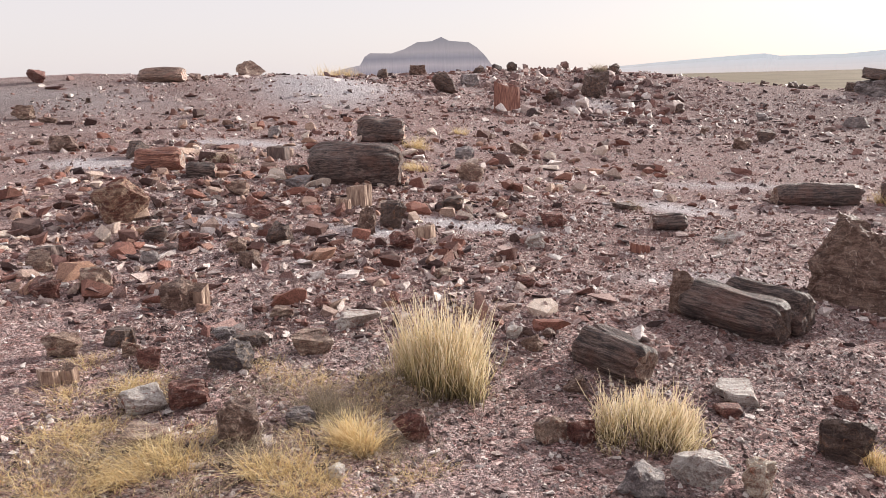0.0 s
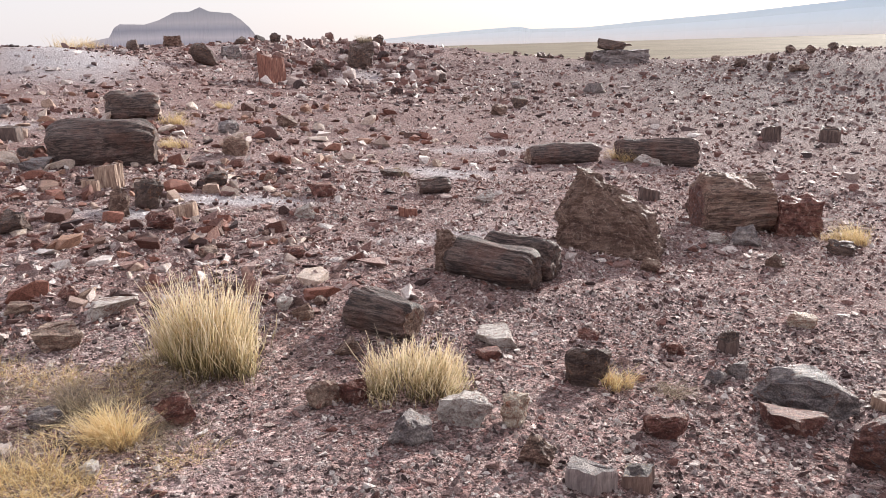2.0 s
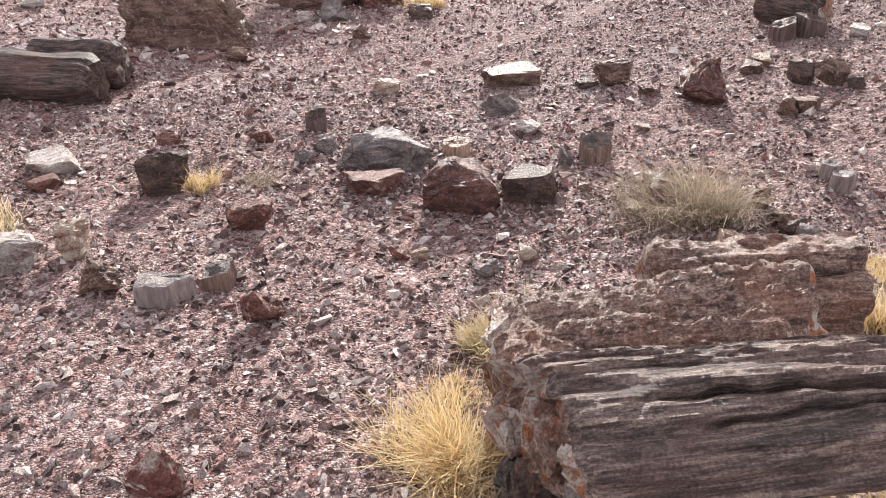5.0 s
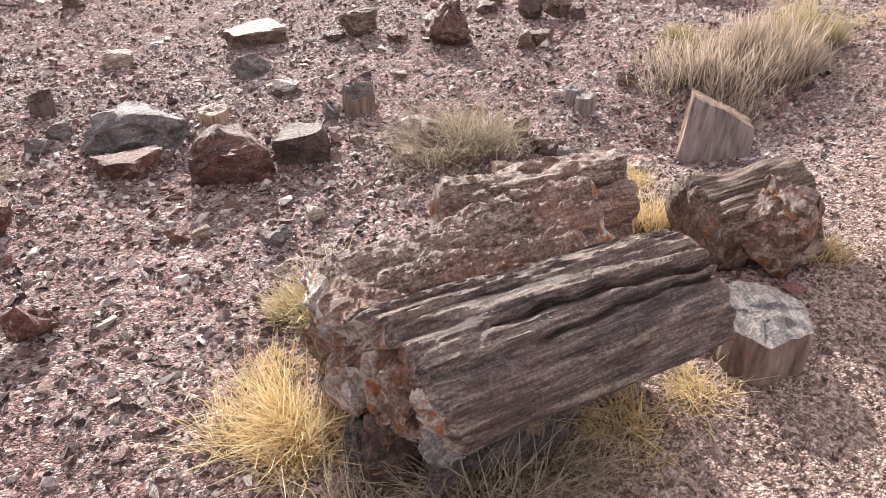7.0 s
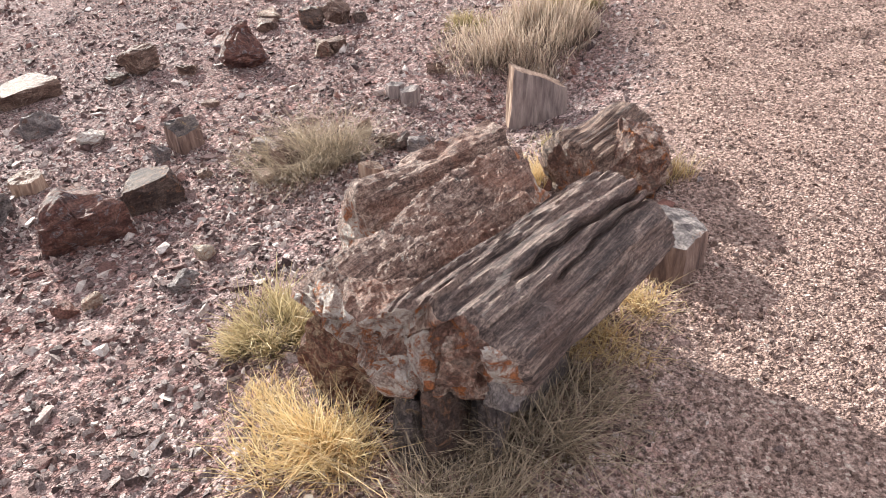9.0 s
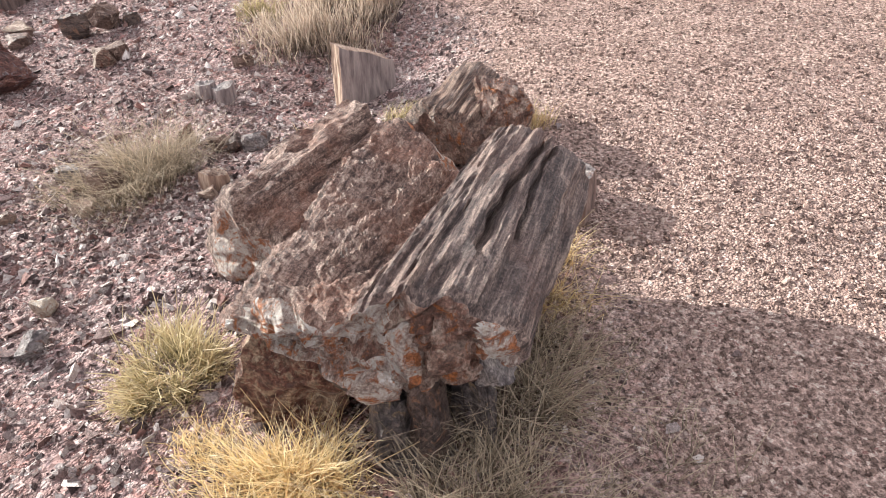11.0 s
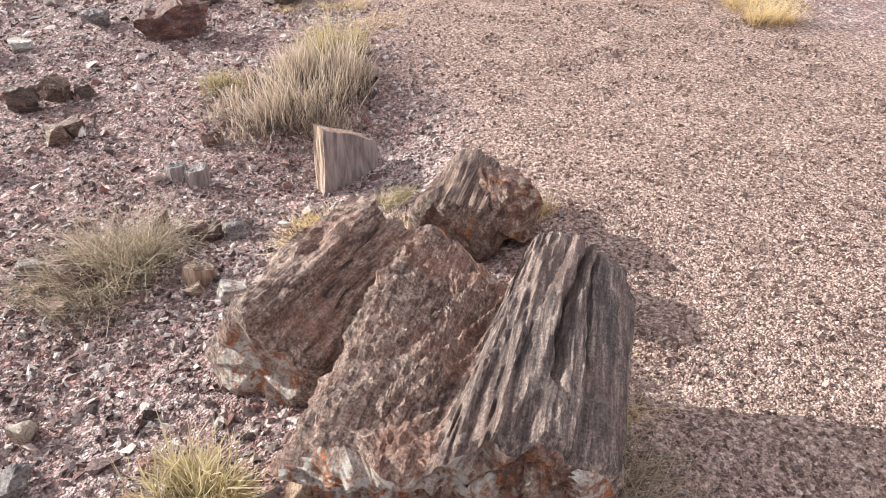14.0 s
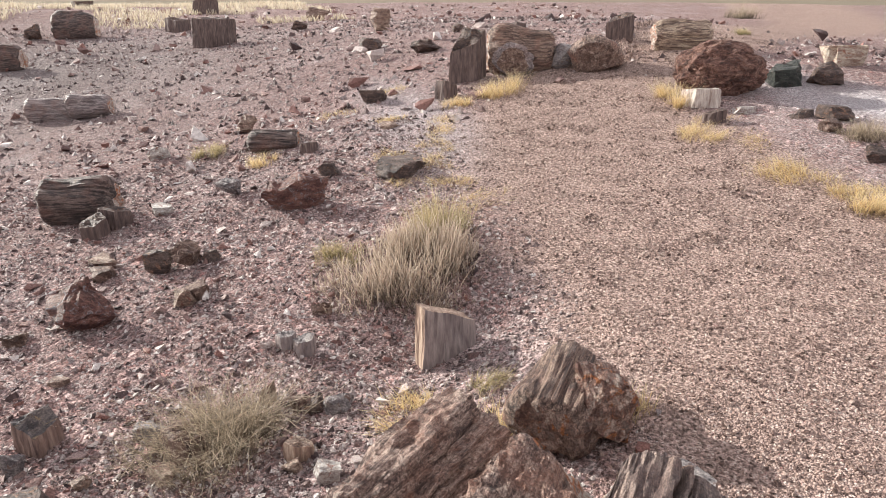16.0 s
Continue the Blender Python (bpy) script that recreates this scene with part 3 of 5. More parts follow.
def trunk(length, ry, rz, seed, around=64, along=44, ridges=0.06, lumps=0.10, box=2.0, taper=0.05, bend=0.0):
    """A piece of trunk along x, its middle at the origin, with fluted bark and rough broken ends."""
    off = Vector((seed % 89 * 1.3, seed % 61 * 0.7, seed % 43))
    bm = bmesh.new()
    rings = []
    for i in range(along + 1):
        s = i / along
        ring = []
        for k in range(around):
            a = 6.28318 * k / around
            c, q = math.cos(a), math.sin(a)
            e = (abs(c) ** box + abs(q) ** box) ** (-1 / box)
            p = Vector((c, q, 0))
            g = 1 + lumps * noise.noise(Vector((c * 1.2, q * 1.2, s * 2.0)) + off) + ridges * noise.noise(Vector((c * 6, q * 6, s * 0.9)) + off) + 0.5 * ridges * noise.noise(Vector((c * 15, q * 15, s * 2.5)) + off)
            g *= 1 - taper * (2 * s - 1)
            edge = min(s, 1 - s) * along
            g *= 1 - 0.26 * max(0.0, 1 - edge / 3.5) ** 2
            ragged = length * 0.05 * noise.noise(Vector((c * 2.2, q * 2.2, 9 if s > 0.5 else 3)) + off) * (1 if s in (0.0, 1.0) else abs(2 * s - 1) ** 3)
            ring.append(bm.verts.new(((s - 0.5) * length + ragged, c * e * g * ry, q * e * g * rz + bend * (2 * s - 1) ** 2)))
        rings.append(ring)

    def cap(ring, sign):
        last = ring
        out = []
        for f in (0.8, 0.6, 0.4, 0.2):
            mid = sum((v.co for v in ring), Vector()) / around
            nxt = []
            for v in ring:
                p = mid + (v.co - mid) * f
                p.x += sign * length * 0.0 + 0.11 * ry * noise.noise(Vector((p.y / ry * 3, p.z / rz * 3, sign * 4)) + off) * (1.2 - f)
                nxt.append(bm.verts.new(p))
            out.append((last, nxt))
            last = nxt
        return out, last

    for a, b in zip(rings, rings[1:]):
        for k in range(around):
            bm.faces.new((a[k], b[k], b[(k + 1) % around], a[(k + 1) % around]))
    for ring, sign in ((rings[0], -1), (rings[-1], 1)):
        pairs, last = cap(ring, sign)
        for a, b in pairs:
            for k in range(around):
                q = (a[k], a[(k + 1) % around], b[(k + 1) % around], b[k])
                f = bm.faces.new(q if sign < 0 else q[::-1])
                f.material_index = 1
        f = bm.faces.new(last if sign < 0 else last[::-1])
        f.material_index = 1
    bmesh.ops.recalc_face_normals(bm, faces=bm.faces)
    return bm


def log(x, y, w, d, h, turn, style, end="pale_end", tilt=0.0, spin=0.0):
    seed = int(x * 1000) * 3 + int(y * 1000) + 5
    far = math.hypot(x - 1, y - 1.5) > 6
    bm = trunk(w, d / 2, h * 0.58, seed, 36 if far else 56, 22 if far else 36, 0.09, 0.34)
    for v in bm.verts:
        v.co.z += h * 0.42
    return put_stone("petrified_log", bm, [BARKS.get(style, BARKS["dark"]), STONES[end]], x, y, turn + spin, f"lying log section of {LABELS[style]} on the gravel", "petrified log", group="petrified logs")


def biglog(x, y, w, d, h, turn, style):
    return log(x, y, w, d, h, turn, style, end="dark", spin=-6)


def endlog(x, y, w, d, h, turn, style):
    return log(x, y, w * 0.9, w, h, turn, style, end="brown", spin=78)


def bark(x, y, w, d, h, turn, style):
    seed = int(x * 1000) + int(y * 1000)
    bm = trunk(w, max(d, h * 0.7) / 2, h * 0.6, seed, 36, 30, 0.07, 0.16)
    for v in bm.verts:
        v.co.z += h * 0.4
    return put_stone("petrified_log", bm, [BARKS[style], STONES["tan"]], x, y, turn, f"long slim log of {LABELS[style]} half buried in gravel", "petrified log", group="petrified logs")


def slabup(x, y, w, d, h, turn, style):
    seed = int(x * 1000) * 9 + int(y * 1000)
    bm = chopped(seed, 12, 4, 0.55, 0.9)
    for v in bm.verts:
        v.co.z += 0.35 * noise.noise(Vector((v.co.x * 1.5, seed % 17, 0))) * (v.co.z > 0)
    fit_box(bm, w, d, h, 0.25)
    return put_stone("stone_slab", bm, [STONES[style]], x, y, turn, f"leaning slab of {LABELS[style]} on gravel", "rock")


# ---- the broken log beside the trail ----
AX, AY = Vector((0.81, -0.59, 0)), Vector((0.59, 0.81, 0))
FOOT = Vector((1.26, 0.60, 0.0))
LOG_TURN = math.degrees(math.atan2(AX.y, AX.x))


def at_log(u, v, z=0.0):
    return FOOT + AX * u + AY * v + Vector((0, 0, z))


def great_body(parent, mats):
    """The whole log as one skin. Each corner of the outline: across and up at the near end, the same at the far end, where it starts and stops, and its kind of surface."""
    corners = (
        (-0.045, 0.26, -0.055, 0.25, 0.03, 0.60, "side"), (-0.095, 0.325, -0.105, 0.325, 0.03, 0.64, "side"), (-0.085, 0.385, -0.095, 0.375, 0.02, 0.65, "side"),
        (-0.03, 0.425, -0.05, 0.42, 0.01, 0.66, "side"), (0.045, 0.447, 0.005, 0.437, 0.015, 0.66, "side"), (0.115, 0.452, 0.055, 0.458, 0.0, 0.67, "flute"),
        (0.185, 0.442, 0.118, 0.45, -0.03, 0.65, "flute"), (0.215, 0.415, 0.15, 0.395, -0.045, 0.52, "rough"), (0.30, 0.408, 0.205, 0.395, -0.04, 0.50, "rough"),
        (0.38, 0.395, 0.27, 0.435, -0.02, 0.60, "rough"), (0.45, 0.37, 0.36, 0.455, -0.03, 0.64, "rough"), (0.495, 0.32, 0.44, 0.405, -0.04, 0.60, "rough"),
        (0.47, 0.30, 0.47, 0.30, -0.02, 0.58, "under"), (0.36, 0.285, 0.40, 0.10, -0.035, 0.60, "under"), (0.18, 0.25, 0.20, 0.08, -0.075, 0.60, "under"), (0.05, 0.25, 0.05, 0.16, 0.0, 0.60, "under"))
    kinds = ("side", "flute", "rough", "under")
    ring, where, arc = [], [], 0.0
    marks = []
    for p, q in zip(corners, corners[1:] + corners[:1]):
        size = (math.dist(p[:2], q[:2]) + math.dist(p[2:4], q[2:4])) / 2
        marks.append(arc)
        for k in range(max(2, round(size / 0.0062))):
            f = k / max(2, round(size / 0.0062))
            ring.append([a + (b - a) * f for a, b in zip(p[:6], q[:6])] + [kinds.index(p[6]), arc + f * size])
        arc += size
    n, along = len(ring), 118
    weight = np.zeros((n, 4))
    weight[np.arange(n), [int(r[6]) for r in ring]] = 1
    weight = sum(np.roll(weight, k, 0) for k in range(-3, 4)) / 7
    shape = np.array([r[:6] for r in ring])
    shape = sum(np.roll(shape, k, 0) for k in range(-2, 3)) / 5
    off = Vector((3.7, 8.1, 5))

    def nz(x, y, z=0.0):
        return noise.noise(Vector((x, y, z)) + off)

    bm = bmesh.new()
    rings = []
    for i in range(along + 1):
        s = i / along
        mid_v, mid_z = (shape[:, 0] * (1 - s) + shape[:, 2] * s).mean(), (shape[:, 1] * (1 - s) + shape[:, 3] * s).mean() - 0.05
        row = []
        for k in range(n):
            vn, zn, vf, zf, un, uf = shape[k]
            q = ring[k][7]
            u, v, z = un + s * (uf - un), vn + s * (vf - vn), zn + s * (zf - zn)
            out = Vector((v - mid_v, (z - mid_z) * 1.6)).normalized()
            w = weight[k]
            g = 0.0
            if w[0]:
                ledge = max(-1.0, min(1.0, 5 * nz(q * 22, u * 2.4)))
                g += w[0] * (0.010 * ledge + 0.004 * nz(q * 60, u * 5, 2) + 0.004 * nz(q * 150, u * 12, 4) + 0.005 * nz(q * 18, u * 18, 6) + 0.0025 * nz(q * 130, u * 110, 9))
            if w[1]:
                g += w[1] * (0.015 * (abs(nz(q * 75 - u * 4, u * 3, 1)) * 2 - 0.5) + 0.006 * nz(q * 190, u * 12, 3) + 0.004 * nz(q * 110, u * 70, 3))
            if w[2]:
                g += w[2] * (0.030 * nz(q * 11, u * 6, 1) - 0.045 * abs(nz(q * 20 + u * 7, u * 6, 7)) + 0.016 * nz(q * 52 + u * 12, u * 14, 2) + 0.008 * nz(q * 110, u * 45, 8) + 0.005 * nz(q * 230, u * 150, 8))
            if w[3]:
                g += w[3] * 0.03 * nz(q * 16, u * 16, 3)
            for at, deep, wide, a, b in ((marks[4] - 0.004, 0.055, 0.0075, 0.14, 1.02), (marks[3] + 0.02, 0.030, 0.005, 0.3, 1.02), (marks[5] + 0.004, 0.012, 0.004, 0.05, 0.6), (marks[3] - 0.03, 0.010, 0.006, 0.1, 0.7)):
                d = q - at - 0.010 * math.sin(s * 6.5 + at * 40) - 0.004 * math.sin(s * 33)
                if abs(d) < 0.03 and a < s < b:
                    g -= deep * math.exp(-(d / wide) ** 2) * min(1.0, (s - a) * 8) * (0.7 + 0.6 * nz(s * 9, at))
            edge = min(s, 1 - s) * along
            g -= 0.014 * max(0.0, 1 - edge / 3)
            rag = 0.030 * nz(v * 11, z * 11, 9 if s > 0.5 else 3) + 0.016 * nz(v * 34, z * 34, 9 if s > 0.5 else 3)
            row.append(bm.verts.new((u + rag * max(0.0, abs(2 * s - 1) * 6 - 5), v + out.x * g, z + out.y * g)))
        rings.append(row)
    # slot 4 colours the underside with dark stone, deepening the shade below the log
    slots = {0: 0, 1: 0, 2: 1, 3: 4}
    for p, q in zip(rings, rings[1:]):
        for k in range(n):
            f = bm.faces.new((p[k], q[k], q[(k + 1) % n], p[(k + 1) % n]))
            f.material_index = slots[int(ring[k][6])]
    for row, sign in ((rings[0], -1), (rings[-1], 1)):
        mid = sum((w.co for w in row), Vector()) / n
        last = row
        for f in (0.95, 0.89, 0.82, 0.74, 0.66, 0.57, 0.48, 0.38, 0.28, 0.17):
            nxt = []
            for w in row:
                p = mid + (w.co - mid) * f
                p.x += sign * 0.02 * math.sqrt(1 - f) + (0.04 * nz(p.y * 13, p.z * 9, sign * 4) + 0.022 * nz(p.y * 34, p.z * 20, sign * 4) + 0.010 * nz(p.y * 80, p.z * 60, 6)) * min(1, 5 * (1 - f))
                nxt.append(bm.verts.new(p))
            for k in range(n):
                v = last[k].co.y + 0.03 * nz(last[k].co.y * 20, last[k].co.z * 20)
                bm.faces.new((last[k], last[(k + 1) % n], nxt[(k + 1) % n], nxt[k])).material_index = 2 if v > 0.13 or v < -0.02 else 3
            last = nxt
        bm.faces.new(last).material_index = 3
    bmesh.ops.recalc_face_normals(bm, faces=bm.faces)
    me = bpy.data.meshes.new("trunk")
    bm.to_mesh(me)
    bm.free()
    for m in mats:
        me.materials.append(m)
    ob = new("trunk", me)
    ob.parent = parent
    return ob


def stone_part(name, parent, seed, size, place, style, turn=0.0, detail=5):
    bm = chopped(seed, 12, detail)
    fit_box(bm, *size, 0.1)
    me = bpy.data.meshes.new(name)
    bm.to_mesh(me)
    bm.free()
    me.materials.append(STONES[style])
    ob = new(name, me)
    ob.parent = parent
    ob.matrix_basis = pose(*place, 0, 0, turn)
    return ob


def great_log():
    base = new("great_petrified_log")
    base.matrix_basis = pose(FOOT.x, FOOT.y, 0.0, 0, 0, LOG_TURN)
    tagged(base, "large split petrified log of fluted brown stone beside the trail", "petrified log", "petrified logs")
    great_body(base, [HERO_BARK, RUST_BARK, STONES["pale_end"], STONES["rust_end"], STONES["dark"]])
    for k, (size, place, style, turn) in enumerate((
            ((0.40, 0.24, 0.27), (0.24, 0.09, 0.02), "darkgrey", 4), ((0.32, 0.30, 0.37), (0.11, 0.42, -0.03), "redtan", 24), ((0.34, 0.30, 0.25), (0.42, 0.25, 0.0), "dark", 40))):
        stone_part("root_chunk", base, 77 + 2 * k, size, place, style, turn)
    for k, (size, place, style, turn) in enumerate((
            ((0.11, 0.10, 0.24), (-0.02, 0.15, 0.03), "darkgrey", 20), ((0.12, 0.08, 0.24), (-0.01, 0.075, 0.03), "dark", -15), ((0.12, 0.09, 0.23), (0.045, 0.01, 0.04), "darkgrey", 35),
            ((0.12, 0.14, 0.10), (-0.03, 0.10, 0.04), "darkgrey", 0),
            ((0.085, 0.08, 0.085), (0.035, -0.03, 0.25), "grey", 10), ((0.08, 0.10, 0.15), (0.005, 0.045, 0.27), "rust_end", 30), ((0.06, 0.07, 0.15), (-0.015, 0.115, 0.25), "pale_end", -20),
            ((0.07, 0.11, 0.08), (-0.055, 0.17, 0.235), "pale_end", 12))):
        stone_part("broken_shard", base, 320 + k, size, place, style, turn, 4)
    return base


great_log()


def lying(name, x, y, length, ry, rz, turn, seed, mats, label, box=2.2, lift=0.0, tilt=0.0, ridges=0.08, lumps=0.2, rise=0.0):
    bm = trunk(length, ry, rz, seed, 90, 70, ridges, lumps, box)
    for v in bm.verts:
        v.co.z += rz * 0.82 + rise * (2 * v.co.x / length)
        v.co.z += 0.012 * noise.noise(Vector((v.co.x * 14, v.co.y * 30, seed))) + 0.01 * noise.noise(v.co * 40)
    return put_stone(name, bm, mats, x, y, turn, label, "petrified log", group="petrified logs", tilt=tilt, lift=lift)


lying("petrified_log", 2.25, 0.73, 0.54, 0.155, 0.155, -52, 57, [RUST_BARK, STONES["pale_end"]], "lying rusty brown petrified log with a pale agate end", rise=0.05, lumps=0.38, ridges=0.15)


def split_chunk():
    base = new("split_log")
    base.matrix_basis = pose(2.47, 0.17, float(ground_z(2.47, 0.17)), 0, 0, -46)
    tagged(base, "split tan petrified log piece with a dark mottled broken face", "petrified log", "petrified logs")
    bm = trunk(0.38, 0.12, 0.105, 63, 90, 60, 0.09, 0.25)
    for v in bm.verts:
        v.co.z += 0.10 + 0.012 * noise.noise(Vector((v.co.x * 5, v.co.y * 60, v.co.z * 60)))
    me = bpy.data.meshes.new("streaked_side")
    bm.to_mesh(me)
    bm.free()
    me.materials.append(BARKS["brown"])
    me.materials.append(STONES["rust_end"])
    ob = new("streaked_side", me)
    ob.parent = base
    ob.matrix_basis = pose(0.02, 0.03, 0, 0, 0, 8)
    stone_part("broken_face", base, 83, (0.27, 0.24, 0.235), (0.0, -0.11, 0.0), "rust_end", 25)
    stone_part("broken_face", base, 85, (0.16, 0.14, 0.15), (-0.10, -0.06, 0.0), "brown", 60)
    return base


split_chunk()


def stump():
    bm = prism(0.23, 0.22, 0.16, 91, 7, 0.09, 0.05)
    fit_box(bm, 0.26, 0.22, 0.125, 0.15)
    return put_stone("stump", bm, [upright_bark("brown"), STONES["grey"]], 1.99, 0.075, 30, "short drum of petrified trunk with a pale cut top", "petrified log", group="petrified logs")


stump()


def standing_slab(x, y, w, d, h, turn, lean):
    bm = bmesh.new()
    bmesh.ops.create_cube(bm, size=1.0)
    bmesh.ops.subdivide_edges(bm, edges=bm.edges[:], cuts=6, use_grid_fill=True)
    for v in bm.verts:
        v.co.x *= 1 - 0.12 * v.co.z
        v.co += 0.05 * noise.noise_vector(Vector((v.co.x * 5, v.co.y * 3, v.co.z * 1.5))) + 0.02 * noise.noise_vector(v.co * 9)
    fit_box(bm, w, d, h, 0.15)
    for v in bm.verts:
        v.co.z *= 1 - 0.5 * max(0.0, v.co.x / w + 0.45)
    bm.normal_update()
    # sunward edge and top are coloured bright tan, the shaded broad faces grey
    for f in bm.faces:
        f.material_index = 0 if f.normal.x < -0.55 or f.normal.z > 0.8 else 1
    return put_stone("standing_slab", bm, [upright_bark("tan"), upright_bark("grey")], x, y, turn, "upright orange and cream slab of petrified wood", "rock", lean)


standing_slab(3.29, 0.33, 0.28, 0.085, 0.28, 285, 0)

# ---- large pieces on the slope ----
def boulder(x, y, w, d, h, turn, seed, style, label, points):
    """A large block of broken trunk: the hull of a few corners in a unit box, with split layers and chips."""
    bm = bmesh.new()
    for p in points:
        bm.verts.new(p)
    bmesh.ops.convex_hull(bm, input=bm.verts[:])
    bmesh.ops.subdivide_edges(bm, edges=bm.edges[:], cuts=9, use_grid_fill=True)
    bm.normal_update()
    off = Vector((seed, seed * 0.7, 3))
    moves = []
    for v in bm.verts:
        q = Vector((v.co.x + 0.9 * v.co.z, v.co.y * 1.5, v.co.z - 0.5 * v.co.x))
        moves.append(v.normal * (0.10 * noise.noise(v.co * 3 + off) - 0.09 * abs(noise.noise(Vector((q.x * 2, q.y * 7, q.z * 9)) + off)) + 0.05 * noise.noise(Vector((q.x * 5, q.y * 14, q.z * 20)) + off) + 0.02 * noise.noise(v.co * 24 + off)))
    for v, m in zip(bm.verts, moves):
        v.co += m
    fit_box(bm, w, d, h, 0.15)
    return put_stone("boulder", bm, [STONES[style]], x, y, turn, label, "boulder")


BOX = [(a, b, c) for a in (-0.5, 0.5) for b in (-0.5, 0.5) for c in (0.0, 0.75)]
boulder(2.933, 5.22, 0.90, 0.58, 0.66, -30, 41, "brown", "tall grey-brown boulder of petrified wood with a slanting top",
        [(-0.5, -0.4, 0), (-0.45, 0.5, 0), (0.5, -0.5, 0), (0.5, 0.45, 0), (-0.5, -0.2, 0.35), (-0.33, 0.1, 1.0), (-0.2, -0.25, 0.9), (0.15, 0.2, 0.72), (0.32, -0.3, 0.5), (0.48, 0.2, 0.3)])
lying("petrified_log", 4.34, 5.60, 0.66, 0.25, 0.26, -14, 443, [BARKS["brown"], STONES["reddark"]], "rounded barrel of brown petrified trunk", lumps=0.25)
boulder(4.80, 5.36, 0.40, 0.36, 0.34, -20, 47, "red", "broken red end of a petrified trunk", BOX)
log(0.80, 3.74, 0.42, 0.24, 0.21, -52, "dark", end="tan")
log(1.72, 4.58, 0.66, 0.30, 0.24, -52, "dark", end="dark")
log(1.95, 4.66, 0.52, 0.28, 0.27, -46, "dark", end="dark")
rock(1.45, 4.82, 0.17, 0.14, 0.30, -30, "brown")
boulder(11.75, 21.4, 1.5, 1.2, 0.42, 0, 49, "grey", "pale clay pedestal under a perched slab", BOX)
perched = slab(11.55, 21.4, 1.15, 0.6, 0.3, -15, "dark")
perched.location.z += 0.40
perched.rotation_euler.y += 0.22
perched["label"] = "dark slab of petrified wood perched on a clay pedestal"
rock(-2.35, 20.6, 0.3, 0.24, 0.25, 0, "dark")
rock(1.3, 22.6, 0.32, 0.26, 0.3, 0, "dark")
rock(-1.5, 22.2, 0.5, 0.4, 0.3, 0, "brown")
rock(4.3, 22.6, 0.4, 0.3, 0.3, 0, "dark")
rock(0.3, 22.4, 0.35, 0.3, 0.22, 0, "dark")

for k in range(16):
    rock(13.5 + 9 * RNG.random(), 14 + 6.5 * RNG.random(), 0.2 + 0.25 * RNG.random(), 0.25, 0.16 + 0.14 * RNG.random(), RNG.uniform(0, 180), "dark" if k % 2 else "brown")

# ---- single stones ----
rock(-9.28, 15.91, 0.462, 0.346, 0.280, 2, "red")
log(-6.88, 16.78, 0.989, 0.495, 0.305, 2, "brown")
rock(-6.35, 17.22, 0.327, 0.245, 0.170, 2, "brown")
rock(-6.08, 17.22, 0.183, 0.138, 0.118, 2, "dark")
rock(-5.55, 19.20, 0.722, 0.542, 0.392, 2, "tan")
rock(-7.43, 12.26, 0.378, 0.284, 0.231, 2, "tan")
rock(-6.90, 12.06, 0.279, 0.209, 0.108, 2, "brown")
rock(-7.15, 13.88, 0.118, 0.088, 0.095, 2, "dark")
log(-3.49, 8.32, 0.513, 0.257, 0.238, 2, "red")
rock(-4.03, 8.90, 0.309, 0.232, 0.217, 2, "dark")
rock(-5.19, 9.38, 0.398, 0.299, 0.206, 2, "brown")
rock(-5.95, 10.04, 0.195, 0.146, 0.073, 2, "brown")
log(-2.85, 7.87, 0.305, 0.152, 0.157, 2, "dark")
rock(-2.74, 8.26, 0.192, 0.144, 0.101, 2, "red")
block(-2.45, 9.57, 0.271, 0.231, 0.173, 2, "dark")
rock(-2.99, 11.44, 0.219, 0.164, 0.188, 2, "grey")
biglog(-1.24, 8.29, 1.018, 0.458, 0.438, 2, "dark")
slab(-1.99, 8.61, 0.362, 0.290, 0.116, 2, "dark")
slab(-1.82, 7.94, 0.305, 0.244, 0.119, 2, "grey")
log(-1.37, 11.79, 0.733, 0.367, 0.371, 2, "dark")
rock(0.07, 8.92, 0.340, 0.255, 0.222, 2, "tan")
rock(-0.04, 10.85, 0.289, 0.217, 0.179, 2, "grey")
rock(0.83, 11.72, 0.329, 0.246, 0.184, 2, "brown")
block(0.90, 17.37, 0.624, 0.530, 0.717, 2, "red")
rock(-0.62, 18.67, 0.616, 0.462, 0.484, 2, "dark")
rock(0.04, 20.40, 0.534, 0.400, 0.303, 2, "grey")
rock(3.29, 19.67, 0.731, 0.548, 0.664, 2, "dark")
rock(2.14, 19.04, 0.428, 0.321, 0.351, 2, "dark")
rock(5.10, 18.35, 0.343, 0.257, 0.199, 2, "dark")
rock(4.89, 15.54, 0.198, 0.149, 0.158, 2, "brown")
rock(4.93, 13.48, 0.353, 0.265, 0.220, 2, "brown")
rock(5.74, 14.50, 0.347, 0.260, 0.261, 2, "dark")
rock(6.83, 17.62, 0.328, 0.246, 0.177, 2, "grey")
slab(8.68, 16.93, 0.563, 0.450, 0.273, 2, "grey")
rock(8.64, 22.42, 0.199, 0.149, 0.165, 2, "dark")
rock(9.57, 22.55, 0.333, 0.250, 0.181, 2, "dark")
rock(9.82, 22.43, 0.364, 0.273, 0.146, 2, "dark")
rock(10.46, 22.98, 0.221, 0.166, 0.151, 2, "dark")
rock(28.38, 60.91, 0.766, 0.574, 0.490, 2, "dark")
rock(11.18, 22.28, 0.410, 0.308, 0.291, 2, "dark")
bark(4.20, 8.94, 1.010, 0.252, 0.259, 2, "dark")
bark(5.50, 8.80, 1.076, 0.269, 0.329, -30, "dark")
rock(5.26, 8.63, 0.352, 0.264, 0.138, -30, "white")
